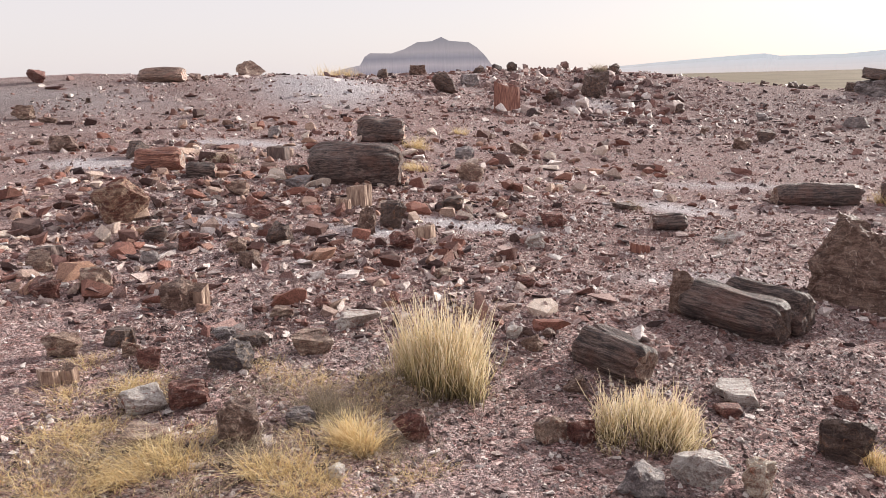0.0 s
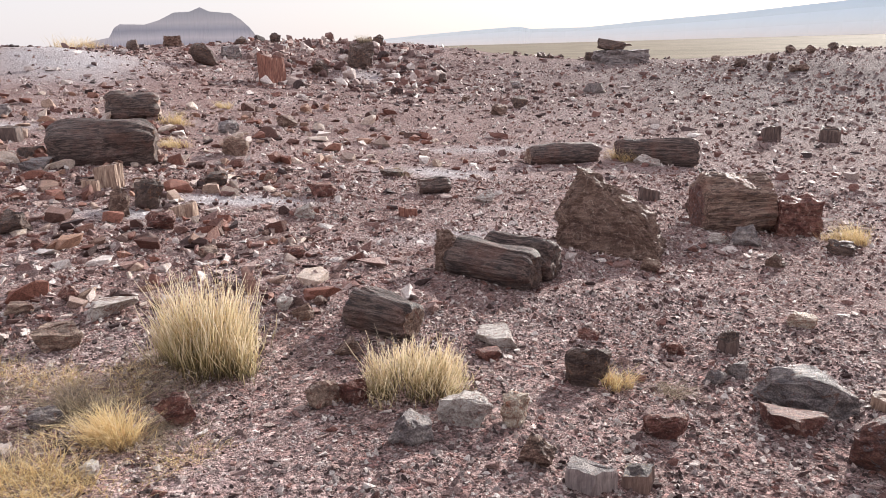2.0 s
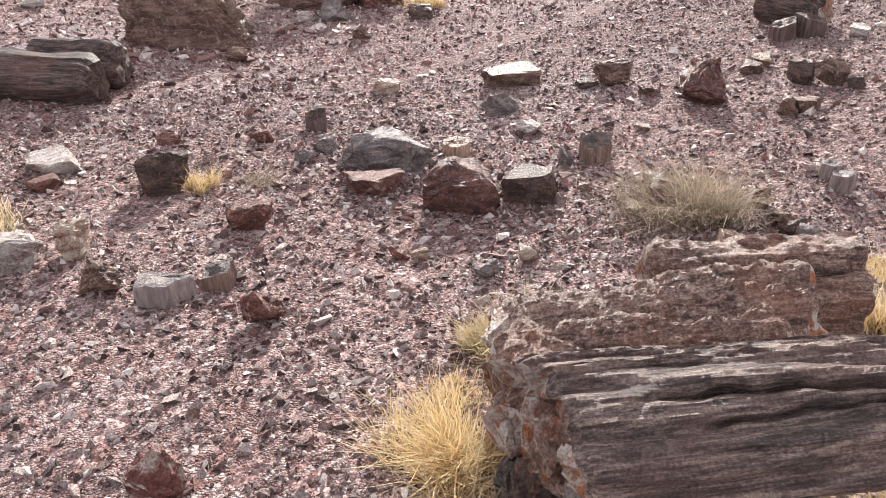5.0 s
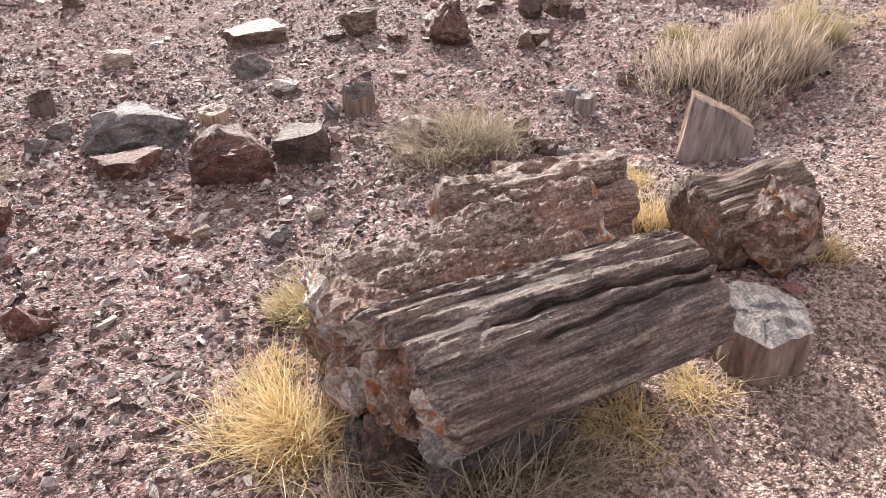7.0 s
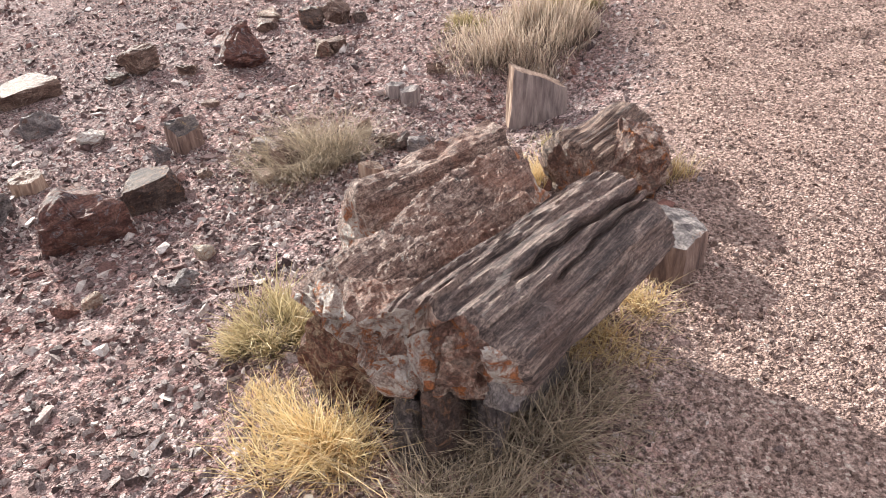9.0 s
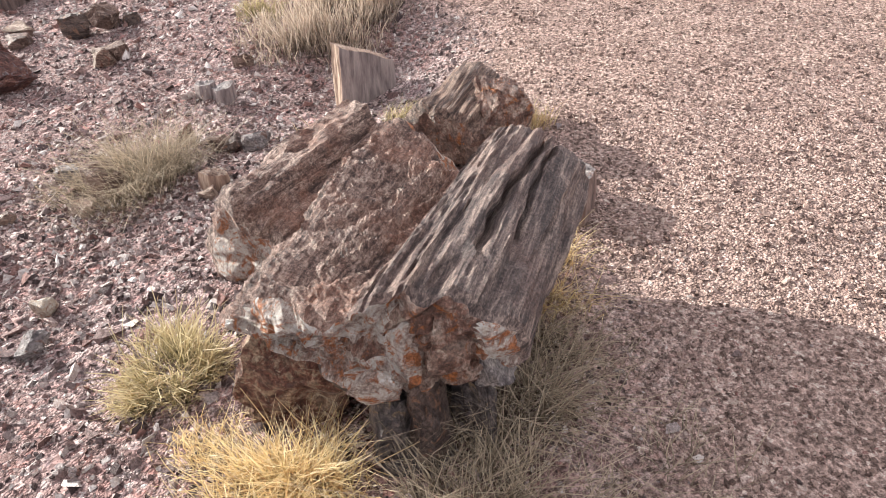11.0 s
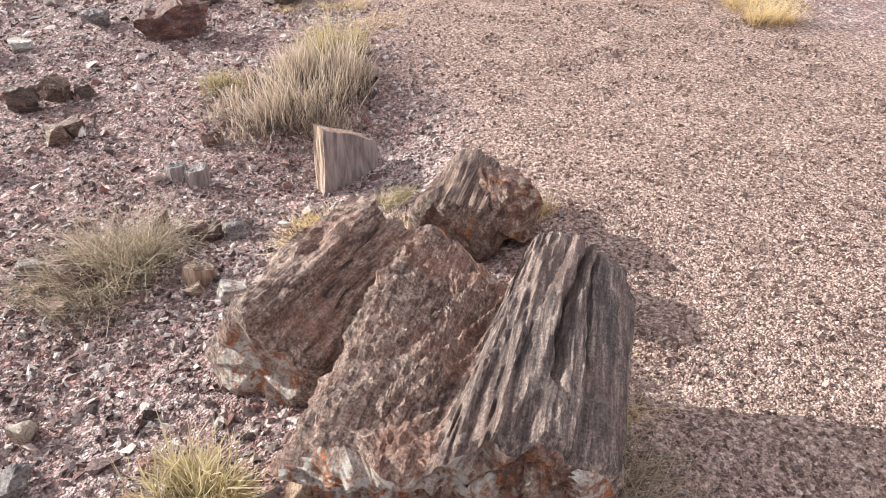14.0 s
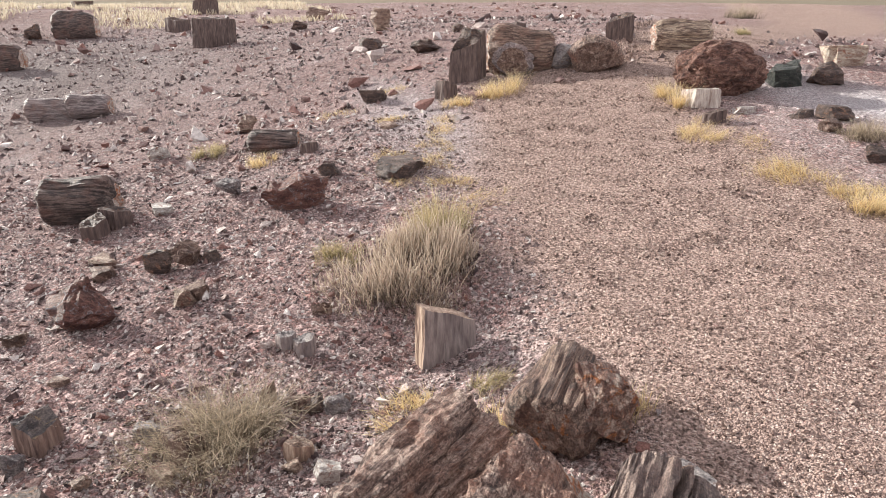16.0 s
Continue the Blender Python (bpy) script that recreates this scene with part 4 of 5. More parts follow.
rock(-2.91, 6.12, 0.491, 0.368, 0.367, 2, "redtan")
block(-3.00, 5.10, 0.241, 0.205, 0.082, 2, "dark")
rock(-2.86, 4.79, 0.190, 0.143, 0.129, 2, "tan")
rock(-2.71, 4.94, 0.137, 0.103, 0.089, 2, "red")
rock(-2.55, 4.32, 0.206, 0.155, 0.122, 2, "red")
rock(-2.35, 4.52, 0.197, 0.148, 0.137, 2, "tan")
rock(-2.24, 5.10, 0.141, 0.106, 0.091, 2, "grey")
rock(-1.73, 4.29, 0.187, 0.141, 0.175, 2, "brown")
block(-1.62, 4.35, 0.128, 0.109, 0.139, 2, "tan")
rock(-2.40, 5.59, 0.198, 0.148, 0.120, 2, "dark")
rock(-2.10, 5.44, 0.150, 0.112, 0.106, 2, "red")
rock(-1.71, 5.40, 0.169, 0.127, 0.129, 2, "tan")
rock(-1.53, 5.11, 0.181, 0.136, 0.128, 2, "brown")
rock(-1.82, 6.36, 0.271, 0.203, 0.117, 2, "red")
rock(-2.21, 7.07, 0.219, 0.164, 0.154, 2, "tan")
rock(-1.49, 7.06, 0.164, 0.123, 0.128, 2, "red")
block(-1.03, 7.09, 0.251, 0.213, 0.226, 2, "tan")
block(-1.15, 6.88, 0.144, 0.122, 0.130, 2, "tan")
rock(-0.83, 6.16, 0.167, 0.126, 0.241, 2, "brown")
rock(-0.63, 6.42, 0.248, 0.186, 0.234, 2, "dark")
rock(-0.50, 5.82, 0.226, 0.169, 0.143, 2, "red")
block(-0.37, 6.23, 0.240, 0.204, 0.111, 2, "tan")
rock(-1.22, 5.33, 0.105, 0.079, 0.072, 2, "red")
rock(-1.46, 5.69, 0.222, 0.166, 0.163, 2, "dark")
rock(-0.13, 7.31, 0.225, 0.169, 0.139, 2, "dark")
rock(0.37, 7.48, 0.144, 0.108, 0.125, 2, "tan")
rock(0.82, 7.01, 0.284, 0.213, 0.126, 2, "red")
rock(0.60, 6.24, 0.183, 0.137, 0.123, 2, "white")
log(1.95, 7.07, 0.335, 0.167, 0.143, 2, "dark")
rock(2.38, 6.78, 0.243, 0.183, 0.107, 2, "white")
block(1.51, 6.33, 0.170, 0.145, 0.088, 2, "red")
rock(1.72, 8.03, 0.263, 0.197, 0.079, 2, "dark")
rock(0.42, 5.05, 0.158, 0.118, 0.085, 2, "red")
rock(-0.15, 5.14, 0.141, 0.105, 0.077, 2, "tan")
rock(-2.01, 3.51, 0.184, 0.138, 0.117, 2, "tan")
block(-1.90, 3.19, 0.117, 0.099, 0.076, 2, "tan")
block(-1.82, 3.22, 0.084, 0.071, 0.088, 2, "tan")
slab(-1.81, 3.72, 0.179, 0.143, 0.111, 2, "dark")
rock(-1.69, 3.58, 0.101, 0.076, 0.085, 2, "tan")
rock(-1.55, 3.47, 0.131, 0.099, 0.101, 2, "red")
rock(-1.15, 3.49, 0.236, 0.177, 0.139, 2, "darkgrey")
slab(-1.14, 3.81, 0.203, 0.162, 0.061, 2, "dark")
rock(-0.79, 3.76, 0.224, 0.168, 0.112, 2, "tan")
rock(-1.31, 3.88, 0.124, 0.093, 0.063, 2, "grey")
rock(-0.86, 4.38, 0.121, 0.091, 0.088, 2, "red")
slab(-0.61, 4.16, 0.252, 0.201, 0.093, 2, "white")
rock(-1.07, 4.21, 0.140, 0.105, 0.060, 2, "tan")
rock(-1.37, 2.99, 0.217, 0.163, 0.122, 2, "white")
rock(-1.18, 3.02, 0.171, 0.128, 0.124, 2, "red")
rock(-0.87, 2.72, 0.187, 0.140, 0.174, 2, "brown")
rock(-0.67, 2.93, 0.130, 0.098, 0.082, 2, "grey")
slab(-1.22, 2.68, 0.217, 0.174, 0.078, 2, "tan")
rock(-0.20, 2.90, 0.152, 0.114, 0.141, 2, "red")
rock(-0.45, 2.50, 0.082, 0.062, 0.046, 2, "white")
rock(0.30, 4.12, 0.104, 0.078, 0.072, 2, "white")
rock(0.39, 3.97, 0.125, 0.094, 0.089, 2, "tan")
rock(0.50, 4.13, 0.082, 0.061, 0.048, 2, "brown")
rock(0.56, 3.47, 0.138, 0.103, 0.082, 2, "brown")
slab(1.37, 3.52, 0.234, 0.187, 0.100, 2, "white")
slab(1.27, 3.34, 0.158, 0.127, 0.064, 2, "red")
rock(1.66, 3.04, 0.226, 0.170, 0.195, -30, "dark")
rock(0.39, 2.97, 0.166, 0.124, 0.114, 2, "tan")
rock(0.52, 2.98, 0.131, 0.098, 0.095, 2, "red")
rock(0.68, 2.58, 0.185, 0.139, 0.117, 2, "grey")
rock(0.93, 2.68, 0.219, 0.164, 0.137, 2, "white")
rock(1.14, 2.63, 0.143, 0.107, 0.132, 2, "whitetan")
striped(1.10, 2.31, 0.155, 0.116, 0.122, -30, "brown")
block(1.23, 2.13, 0.182, 0.155, 0.086, -30, "grey")
block(1.40, 2.11, 0.117, 0.099, 0.078, -30, "darkgrey")
rock(1.39, 1.81, 0.130, 0.097, 0.118, -30, "red")
rock(1.74, 2.48, 0.193, 0.144, 0.106, -30, "red")
rock(2.53, 2.62, 0.444, 0.333, 0.168, -30, "grey")
slab(2.31, 2.40, 0.267, 0.214, 0.102, -30, "red")
rock(2.46, 2.0, 0.36, 0.24, 0.22, -30, "reddark")
slab(2.70, 1.86, 0.24, 0.16, 0.15, -40, "dark")
block(2.87, 2.46, 0.155, 0.132, 0.068, -30, "tan")
rock(2.27, 2.89, 0.115, 0.086, 0.066, -30, "grey")
rock(2.43, 2.94, 0.119, 0.089, 0.074, -30, "grey")
rock(1.99, 1.87, 0.079, 0.059, 0.049, -30, "red")
rock(2.02, 1.80, 0.067, 0.050, 0.049, -30, "whitetan")
rock(2.10, 1.53, 0.107, 0.080, 0.060, -30, "grey")
rock(2.29, 1.52, 0.070, 0.053, 0.059, -30, "whitetan")
block(3.26, 1.91, 0.163, 0.139, 0.131, -30, "darkgrey")
block(2.99, 1.38, 0.174, 0.148, 0.109, -44, "brown")
rock(2.84, 1.86, 0.085, 0.064, 0.047, -30, "dark")
block(2.60, 3.24, 0.119, 0.101, 0.115, -30, "dark")
rock(3.34, 2.39, 0.147, 0.110, 0.066, -30, "white")
rock(3.51, 2.74, 0.209, 0.157, 0.118, -30, "grey")
slab(3.95, 3.06, 0.354, 0.283, 0.114, -30, "brown")
rock(4.26, 2.51, 0.232, 0.174, 0.134, -30, "brown")
rock(4.15, 2.61, 0.141, 0.106, 0.052, -30, "dark")
rock(3.35, 3.55, 0.184, 0.138, 0.073, -30, "whitetan")
rock(2.29, 3.27, 0.110, 0.082, 0.068, -30, "red")
rock(1.92, 3.55, 0.133, 0.100, 0.055, -30, "red")
rock(4.06, 5.03, 0.266, 0.200, 0.174, -30, "grey")
rock(3.85, 5.10, 0.169, 0.127, 0.078, -30, "white")
block(4.28, 6.91, 0.232, 0.197, 0.142, -30, "dark")
rock(4.41, 6.32, 0.128, 0.096, 0.150, -30, "dark")
rock(3.91, 4.49, 0.156, 0.117, 0.099, -30, "brown")
rock(2.94, 4.62, 0.147, 0.110, 0.111, -30, "tan")
bark(9.54, 7.44, 1.156, 0.289, 0.347, -30, "dark")
rock(11.11, 9.26, 0.594, 0.446, 0.492, -30, "dark")
slab(14.72, 12.03, 0.833, 0.666, 0.383, -30, "dark")
log(9.89, 5.82, 0.877, 0.438, 0.469, -30, "dark")
rock(6.08, 4.79, 0.270, 0.202, 0.149, -30, "white")
rock(7.23, 5.27, 0.275, 0.206, 0.141, -30, "tan")
rock(6.85, 4.49, 0.382, 0.286, 0.170, -30, "dark")
rock(7.40, 4.36, 0.307, 0.230, 0.187, -30, "grey")
block(8.30, 10.03, 0.302, 0.257, 0.250, -30, "dark")
block(9.21, 9.76, 0.336, 0.285, 0.253, -30, "dark")
slab(6.07, 4.04, 0.183, 0.146, 0.064, -30, "grey")
rock(4.69, 4.66, 0.242, 0.181, 0.111, -30, "dark")
rock(3.17, 1.08, 0.071, 0.053, 0.095, -44, "tan")
rock(3.08, 0.91, 0.113, 0.085, 0.052, -44, "dark")
rock(4.70, 1.42, 0.197, 0.148, 0.139, -44, "brown")
block(5.55, 1.90, 0.219, 0.186, 0.145, -44, "dark")
slab(4.26, 1.37, 0.211, 0.169, 0.077, -44, "brown")
rock(0.83, 1.32, 0.129, 0.097, 0.138, -44, "whitered")
rock(4.24, 1.90, 0.394, 0.295, 0.228, -106, "reddark")
slab(4.94, 1.90, 0.216, 0.173, 0.065, -106, "tan")
slab(4.74, 1.89, 0.140, 0.112, 0.068, -106, "brown")
rock(4.71, 1.57, 0.173, 0.129, 0.133, -106, "dark")
rock(4.69, 1.30, 0.105, 0.079, 0.060, -106, "dark")
block(5.41, 2.00, 0.191, 0.162, 0.126, -106, "dark")
log(5.83, 2.13, 0.502, 0.251, 0.270, -106, "dark")
slab(5.61, 1.61, 0.161, 0.129, 0.070, -106, "white")
rock(7.06, 1.72, 0.208, 0.156, 0.113, -106, "white")
rock(5.63, 1.18, 0.172, 0.129, 0.117, -106, "grey")
slabup(5.14, 0.76, 0.437, 0.153, 0.214, -106, "reddark")
rock(5.52, 0.50, 0.143, 0.107, 0.085, -106, "dark")
slab(5.30, 0.04, 0.349, 0.279, 0.105, -106, "dark")
bark(9.72, 3.04, 0.520, 0.130, 0.233, -106, "grey")
log(9.57, 2.60, 0.484, 0.242, 0.241, -106, "grey")
log(6.65, 0.79, 0.398, 0.199, 0.141, -106, "dark")
rock(7.37, 0.98, 0.187, 0.140, 0.161, -106, "tan")
block(6.29, 0.55, 0.140, 0.119, 0.081, -106, "dark")
slab(7.40, -0.19, 0.278, 0.222, 0.114, -106, "dark")
slab(6.45, -0.13, 0.166, 0.133, 0.050, -106, "tan")
block(7.01, -0.78, 0.203, 0.173, 0.156, -106, "dark")
log(13.94, 4.47, 0.643, 0.321, 0.396, -106, "dark")
log(17.33, 3.90, 0.838, 0.419, 0.472, -106, "dark")
rock(17.30, 4.71, 0.358, 0.269, 0.282, -106, "dark")
block(17.51, 2.01, 0.496, 0.422, 0.305, -106, "dark")
block(14.37, 1.22, 0.730, 0.620, 0.470, -106, "dark")
block(22.25, 1.46, 0.683, 0.580, 0.410, -106, "dark")
slab(25.32, 4.91, 0.913, 0.730, 0.248, -106, "dark")
rock(12.57, -1.34, 0.334, 0.250, 0.370, -106, "tan")
rock(10.19, -0.71, 0.304, 0.228, 0.185, -106, "dark")
rock(9.29, -1.20, 0.367, 0.276, 0.160, -106, "dark")
rock(16.01, -0.39, 0.338, 0.254, 0.194, -106, "dark")
rock(18.91, -1.13, 0.603, 0.452, 0.281, -106, "brown")
upright(7.43, -1.12, 0.362, 0.217, 0.487, -106, "dark")
log(7.38, -1.64, 0.625, 0.312, 0.374, -106, "brown")
endlog(7.30, -1.55, 0.349, 0.262, 0.264, -106, "grey")
endlog(7.01, -2.24, 0.463, 0.348, 0.280, -106, "brown")
rock(7.19, -1.99, 0.216, 0.162, 0.218, -106, "grey")
block(8.06, -3.06, 0.320, 0.272, 0.297, -106, "dark")
log(7.31, -3.35, 0.564, 0.282, 0.283, -106, "tan")
knobbly(5.75, -2.70, 0.724, 0.543, 0.407, -106, "redbig")
rock(5.72, -3.28, 0.30, 0.22, 0.17, -106, "green")
rock(5.90, -3.48, 0.28, 0.22, 0.15, -60, "green")
rock(5.60, -3.60, 0.271, 0.204, 0.190, -106, "dark")
slab(6.15, -4.27, 0.366, 0.293, 0.208, -106, "whitetan")
block(5.48, -2.36, 0.320, 0.272, 0.124, -106, "white")
block(5.05, -2.17, 0.167, 0.142, 0.100, -106, "dark")
slab(5.16, -2.50, 0.181, 0.145, 0.054, -106, "white")
slab(4.85, -2.74, 0.182, 0.145, 0.055, -106, "dark")
rock(4.71, -2.90, 0.259, 0.194, 0.092, -106, "dark")
rock(4.49, -2.65, 0.144, 0.108, 0.084, -106, "brown")
rock(3.93, -2.48, 0.148, 0.111, 0.095, -106, "dark")
rock(3.15, 1.52, 0.114, 0.086, 0.052, -106, "grey")
block(2.78, 1.00, 0.105, 0.089, 0.074, -106, "tan")
rock(2.71, 1.03, 0.078, 0.059, 0.045, -106, "tan")
rock(2.60, 0.93, 0.097, 0.073, 0.063, -106, "white")
slab(2.85, 1.47, 0.122, 0.097, 0.050, -106, "tan")
rock(2.91, 1.72, 0.076, 0.057, 0.042, -106, "tan")
rock(3.10, 0.97, 0.096, 0.072, 0.056, -106, "brown")
rock(3.03, 0.83, 0.116, 0.087, 0.062, -106, "grey")
block(3.55, 0.98, 0.093, 0.079, 0.062, -106, "grey")
block(3.49, 0.91, 0.102, 0.086, 0.078, -106, "grey")
rock(3.78, 0.79, 0.100, 0.075, 0.058, -106, "brown")
rock(4.18, 1.43, 0.126, 0.095, 0.099, -106, "tan")
rock(4.16, 2.20, 0.120, 0.090, 0.059, -106, "brown")
slab(3.67, 1.92, 0.083, 0.067, 0.028, -106, "brown")
rock(3.10, 1.97, 0.079, 0.059, 0.098, -106, "grey")
rock(10.39, -1.95, 0.168, 0.126, 0.117, -106, "dark")
block(9.32, -2.40, 0.187, 0.159, 0.146, -106, "dark")


# ---- dry plants ----
def plant(x, y, w, h, n, mat, label, category="grass", spread=0.35, curl=0.5, seed=1, width=0.0035, group="dry grass tufts", stiff=False, name="grass_clump", heads=False, blown=None):
    """A tuft of thin curved blades from several small feet, of uneven height."""
    rng = np.random.RandomState(seed)
    k = 4 if heads else 3
    n = int(n * (1.0 if heads else 1.15))
    width = width * 0.34
    feet = 22 if stiff else 8
    fa, fr = rng.uniform(0, 6.283, feet), np.sqrt(rng.uniform(0, 1, feet)) * w * (0.40 if stiff else 0.36)
    fx, fy, fh = fr * np.cos(fa), fr * np.sin(fa), rng.uniform(0.45, 1.0, feet)
    which = rng.randint(0, feet, n)
    bx = fx[which] + rng.normal(0, w * (0.07 if stiff else 0.10), n)
    by = fy[which] + rng.normal(0, w * (0.07 if stiff else 0.10), n)
    r0 = np.hypot(bx, by)
    a = np.arctan2(by, bx) + rng.normal(0, 0.9 if stiff else 1.3, n)
    lean = rng.uniform(0, 1, n) * spread * (0.25 + r0 / (w * 0.36))
    hh = h * fh[which] * rng.uniform(0.35, 1.08, n) ** 0.8
    if stiff:
        hh = hh * np.clip(1.08 - 0.6 * (r0 / (0.42 * w)) ** 2, 0.35, 1)
    dirx, diry = np.cos(a), np.sin(a)
    bz = ground_z(x + bx, y + by) - float(ground_z(x, y))
    s = np.linspace(0, 1, k)
    tilt_x, tilt_y = rng.normal(0, 0.13, n), rng.normal(0, 0.13, n)
    wind = 0.0 if stiff else rng.uniform(0.1, 0.45)
    blow = rng.uniform(0, 6.283) if blown is None else radians(blown)
    wind = wind if blown is None else 0.55
    bend = curl * rng.uniform(-0.2, 1.0, n) * hh
    side = rng.normal(0, 0.22 if stiff else 0.4, n) * hh * curl
    px = bx[:, None] + dirx[:, None] * (lean[:, None] * hh[:, None] * s + bend[:, None] * s ** 2.2) - diry[:, None] * side[:, None] * s ** 2
    py = by[:, None] + diry[:, None] * (lean[:, None] * hh[:, None] * s + bend[:, None] * s ** 2.2) + dirx[:, None] * side[:, None] * s ** 2
    px += rng.normal(0, 0.013, (n, k)) * s + hh[:, None] * (tilt_x[:, None] * s + wind * math.cos(blow) * s ** 2)
    py += rng.normal(0, 0.013, (n, k)) * s + hh[:, None] * (tilt_y[:, None] * s + wind * math.sin(blow) * s ** 2)
    droop = rng.uniform(0, 1, n)[:, None]
    pz = bz[:, None] - 0.008 + hh[:, None] * (s - 0.55 * curl * s ** 3 * droop)
    t = rng.uniform(0, 6.283, n)
    thick = np.array([1.0, 0.8, 0.15]) if not heads else np.array([1.0, 0.8, 1.6, 0.6])
    wide = width * rng.uniform(0.6, 1.5, n)
    wx, wy = (np.cos(t) * wide)[:, None] * thick, (np.sin(t) * wide)[:, None] * thick
    left = np.stack([px - wx, py - wy, pz], -1)
    right = np.stack([px + wx, py + wy, pz], -1)
    verts = np.stack([left, right], 2).reshape(n, 2 * k, 3)
    tri = np.array([(2 * j, 2 * j + 1, 2 * j + 3) for j in range(k - 1)] + [(2 * j, 2 * j + 3, 2 * j + 2) for j in range(k - 1)])
    tris = (tri[None] + (np.arange(n) * 2 * k)[:, None, None]).reshape(-1, 3)
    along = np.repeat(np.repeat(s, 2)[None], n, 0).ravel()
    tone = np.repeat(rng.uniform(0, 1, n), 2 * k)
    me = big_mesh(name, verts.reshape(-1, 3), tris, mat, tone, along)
    ob = new(name, me)
    ob.matrix_basis = pose(x, y, float(ground_z(x, y)))
    return tagged(ob, label, category, group)


BUSH = "bushy dry sage clump with cream seed heads"
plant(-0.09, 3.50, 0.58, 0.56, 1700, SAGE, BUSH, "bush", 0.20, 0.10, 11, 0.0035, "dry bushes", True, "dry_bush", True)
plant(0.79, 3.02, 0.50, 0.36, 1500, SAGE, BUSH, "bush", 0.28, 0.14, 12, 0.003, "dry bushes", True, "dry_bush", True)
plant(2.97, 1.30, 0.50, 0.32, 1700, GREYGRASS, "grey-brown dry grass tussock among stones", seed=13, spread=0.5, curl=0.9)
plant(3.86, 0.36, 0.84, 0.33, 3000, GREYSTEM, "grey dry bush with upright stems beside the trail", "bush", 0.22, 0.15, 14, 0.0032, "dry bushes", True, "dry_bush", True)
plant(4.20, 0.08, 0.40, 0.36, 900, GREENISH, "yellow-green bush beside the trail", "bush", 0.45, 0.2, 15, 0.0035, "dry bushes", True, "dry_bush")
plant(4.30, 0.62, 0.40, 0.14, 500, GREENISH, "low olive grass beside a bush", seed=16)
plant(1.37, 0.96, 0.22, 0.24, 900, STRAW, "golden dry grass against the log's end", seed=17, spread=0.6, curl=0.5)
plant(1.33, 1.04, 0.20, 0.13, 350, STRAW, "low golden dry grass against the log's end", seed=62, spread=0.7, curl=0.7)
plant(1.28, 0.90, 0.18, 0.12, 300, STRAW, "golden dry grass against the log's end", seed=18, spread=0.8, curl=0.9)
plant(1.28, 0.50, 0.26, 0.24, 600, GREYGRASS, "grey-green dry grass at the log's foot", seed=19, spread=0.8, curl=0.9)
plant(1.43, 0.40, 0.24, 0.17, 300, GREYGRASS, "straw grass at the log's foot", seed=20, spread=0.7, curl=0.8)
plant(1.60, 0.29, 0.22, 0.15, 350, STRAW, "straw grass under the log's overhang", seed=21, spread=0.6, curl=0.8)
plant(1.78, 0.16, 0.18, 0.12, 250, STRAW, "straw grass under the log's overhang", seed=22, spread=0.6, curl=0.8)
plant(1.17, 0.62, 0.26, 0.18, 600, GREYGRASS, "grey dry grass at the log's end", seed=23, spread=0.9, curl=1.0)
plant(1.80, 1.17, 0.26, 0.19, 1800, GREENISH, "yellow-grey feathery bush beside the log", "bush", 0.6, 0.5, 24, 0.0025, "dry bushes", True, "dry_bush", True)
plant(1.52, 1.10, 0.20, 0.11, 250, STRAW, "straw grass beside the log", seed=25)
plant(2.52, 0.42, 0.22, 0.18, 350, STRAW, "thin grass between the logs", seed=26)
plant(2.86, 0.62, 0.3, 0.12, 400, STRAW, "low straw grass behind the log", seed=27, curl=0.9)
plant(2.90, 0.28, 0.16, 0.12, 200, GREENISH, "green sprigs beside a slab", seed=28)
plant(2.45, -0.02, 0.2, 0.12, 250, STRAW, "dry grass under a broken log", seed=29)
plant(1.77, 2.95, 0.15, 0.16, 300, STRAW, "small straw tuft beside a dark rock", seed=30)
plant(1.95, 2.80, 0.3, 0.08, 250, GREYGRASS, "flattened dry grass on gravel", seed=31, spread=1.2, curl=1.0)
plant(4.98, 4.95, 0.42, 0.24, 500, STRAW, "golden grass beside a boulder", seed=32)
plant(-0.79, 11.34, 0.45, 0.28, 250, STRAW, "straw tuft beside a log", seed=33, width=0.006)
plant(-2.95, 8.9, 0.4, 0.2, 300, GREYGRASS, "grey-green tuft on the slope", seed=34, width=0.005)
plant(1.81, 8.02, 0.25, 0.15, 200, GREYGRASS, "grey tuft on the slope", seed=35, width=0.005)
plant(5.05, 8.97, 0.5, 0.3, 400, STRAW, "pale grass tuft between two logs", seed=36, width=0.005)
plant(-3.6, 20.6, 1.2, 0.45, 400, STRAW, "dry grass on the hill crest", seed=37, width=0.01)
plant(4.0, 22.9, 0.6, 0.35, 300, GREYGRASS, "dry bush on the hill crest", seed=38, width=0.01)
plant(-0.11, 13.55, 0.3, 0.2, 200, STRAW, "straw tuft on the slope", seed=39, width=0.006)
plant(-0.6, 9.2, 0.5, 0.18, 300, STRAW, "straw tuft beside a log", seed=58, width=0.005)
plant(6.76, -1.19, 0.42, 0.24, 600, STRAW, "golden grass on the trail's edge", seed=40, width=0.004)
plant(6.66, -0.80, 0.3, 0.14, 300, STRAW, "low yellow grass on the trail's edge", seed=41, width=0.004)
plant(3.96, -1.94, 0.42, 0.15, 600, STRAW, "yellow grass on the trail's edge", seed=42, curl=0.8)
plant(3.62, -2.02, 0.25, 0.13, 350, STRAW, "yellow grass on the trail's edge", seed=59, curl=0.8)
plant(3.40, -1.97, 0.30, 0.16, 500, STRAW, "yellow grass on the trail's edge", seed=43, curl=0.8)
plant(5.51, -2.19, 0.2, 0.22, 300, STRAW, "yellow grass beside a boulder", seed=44)
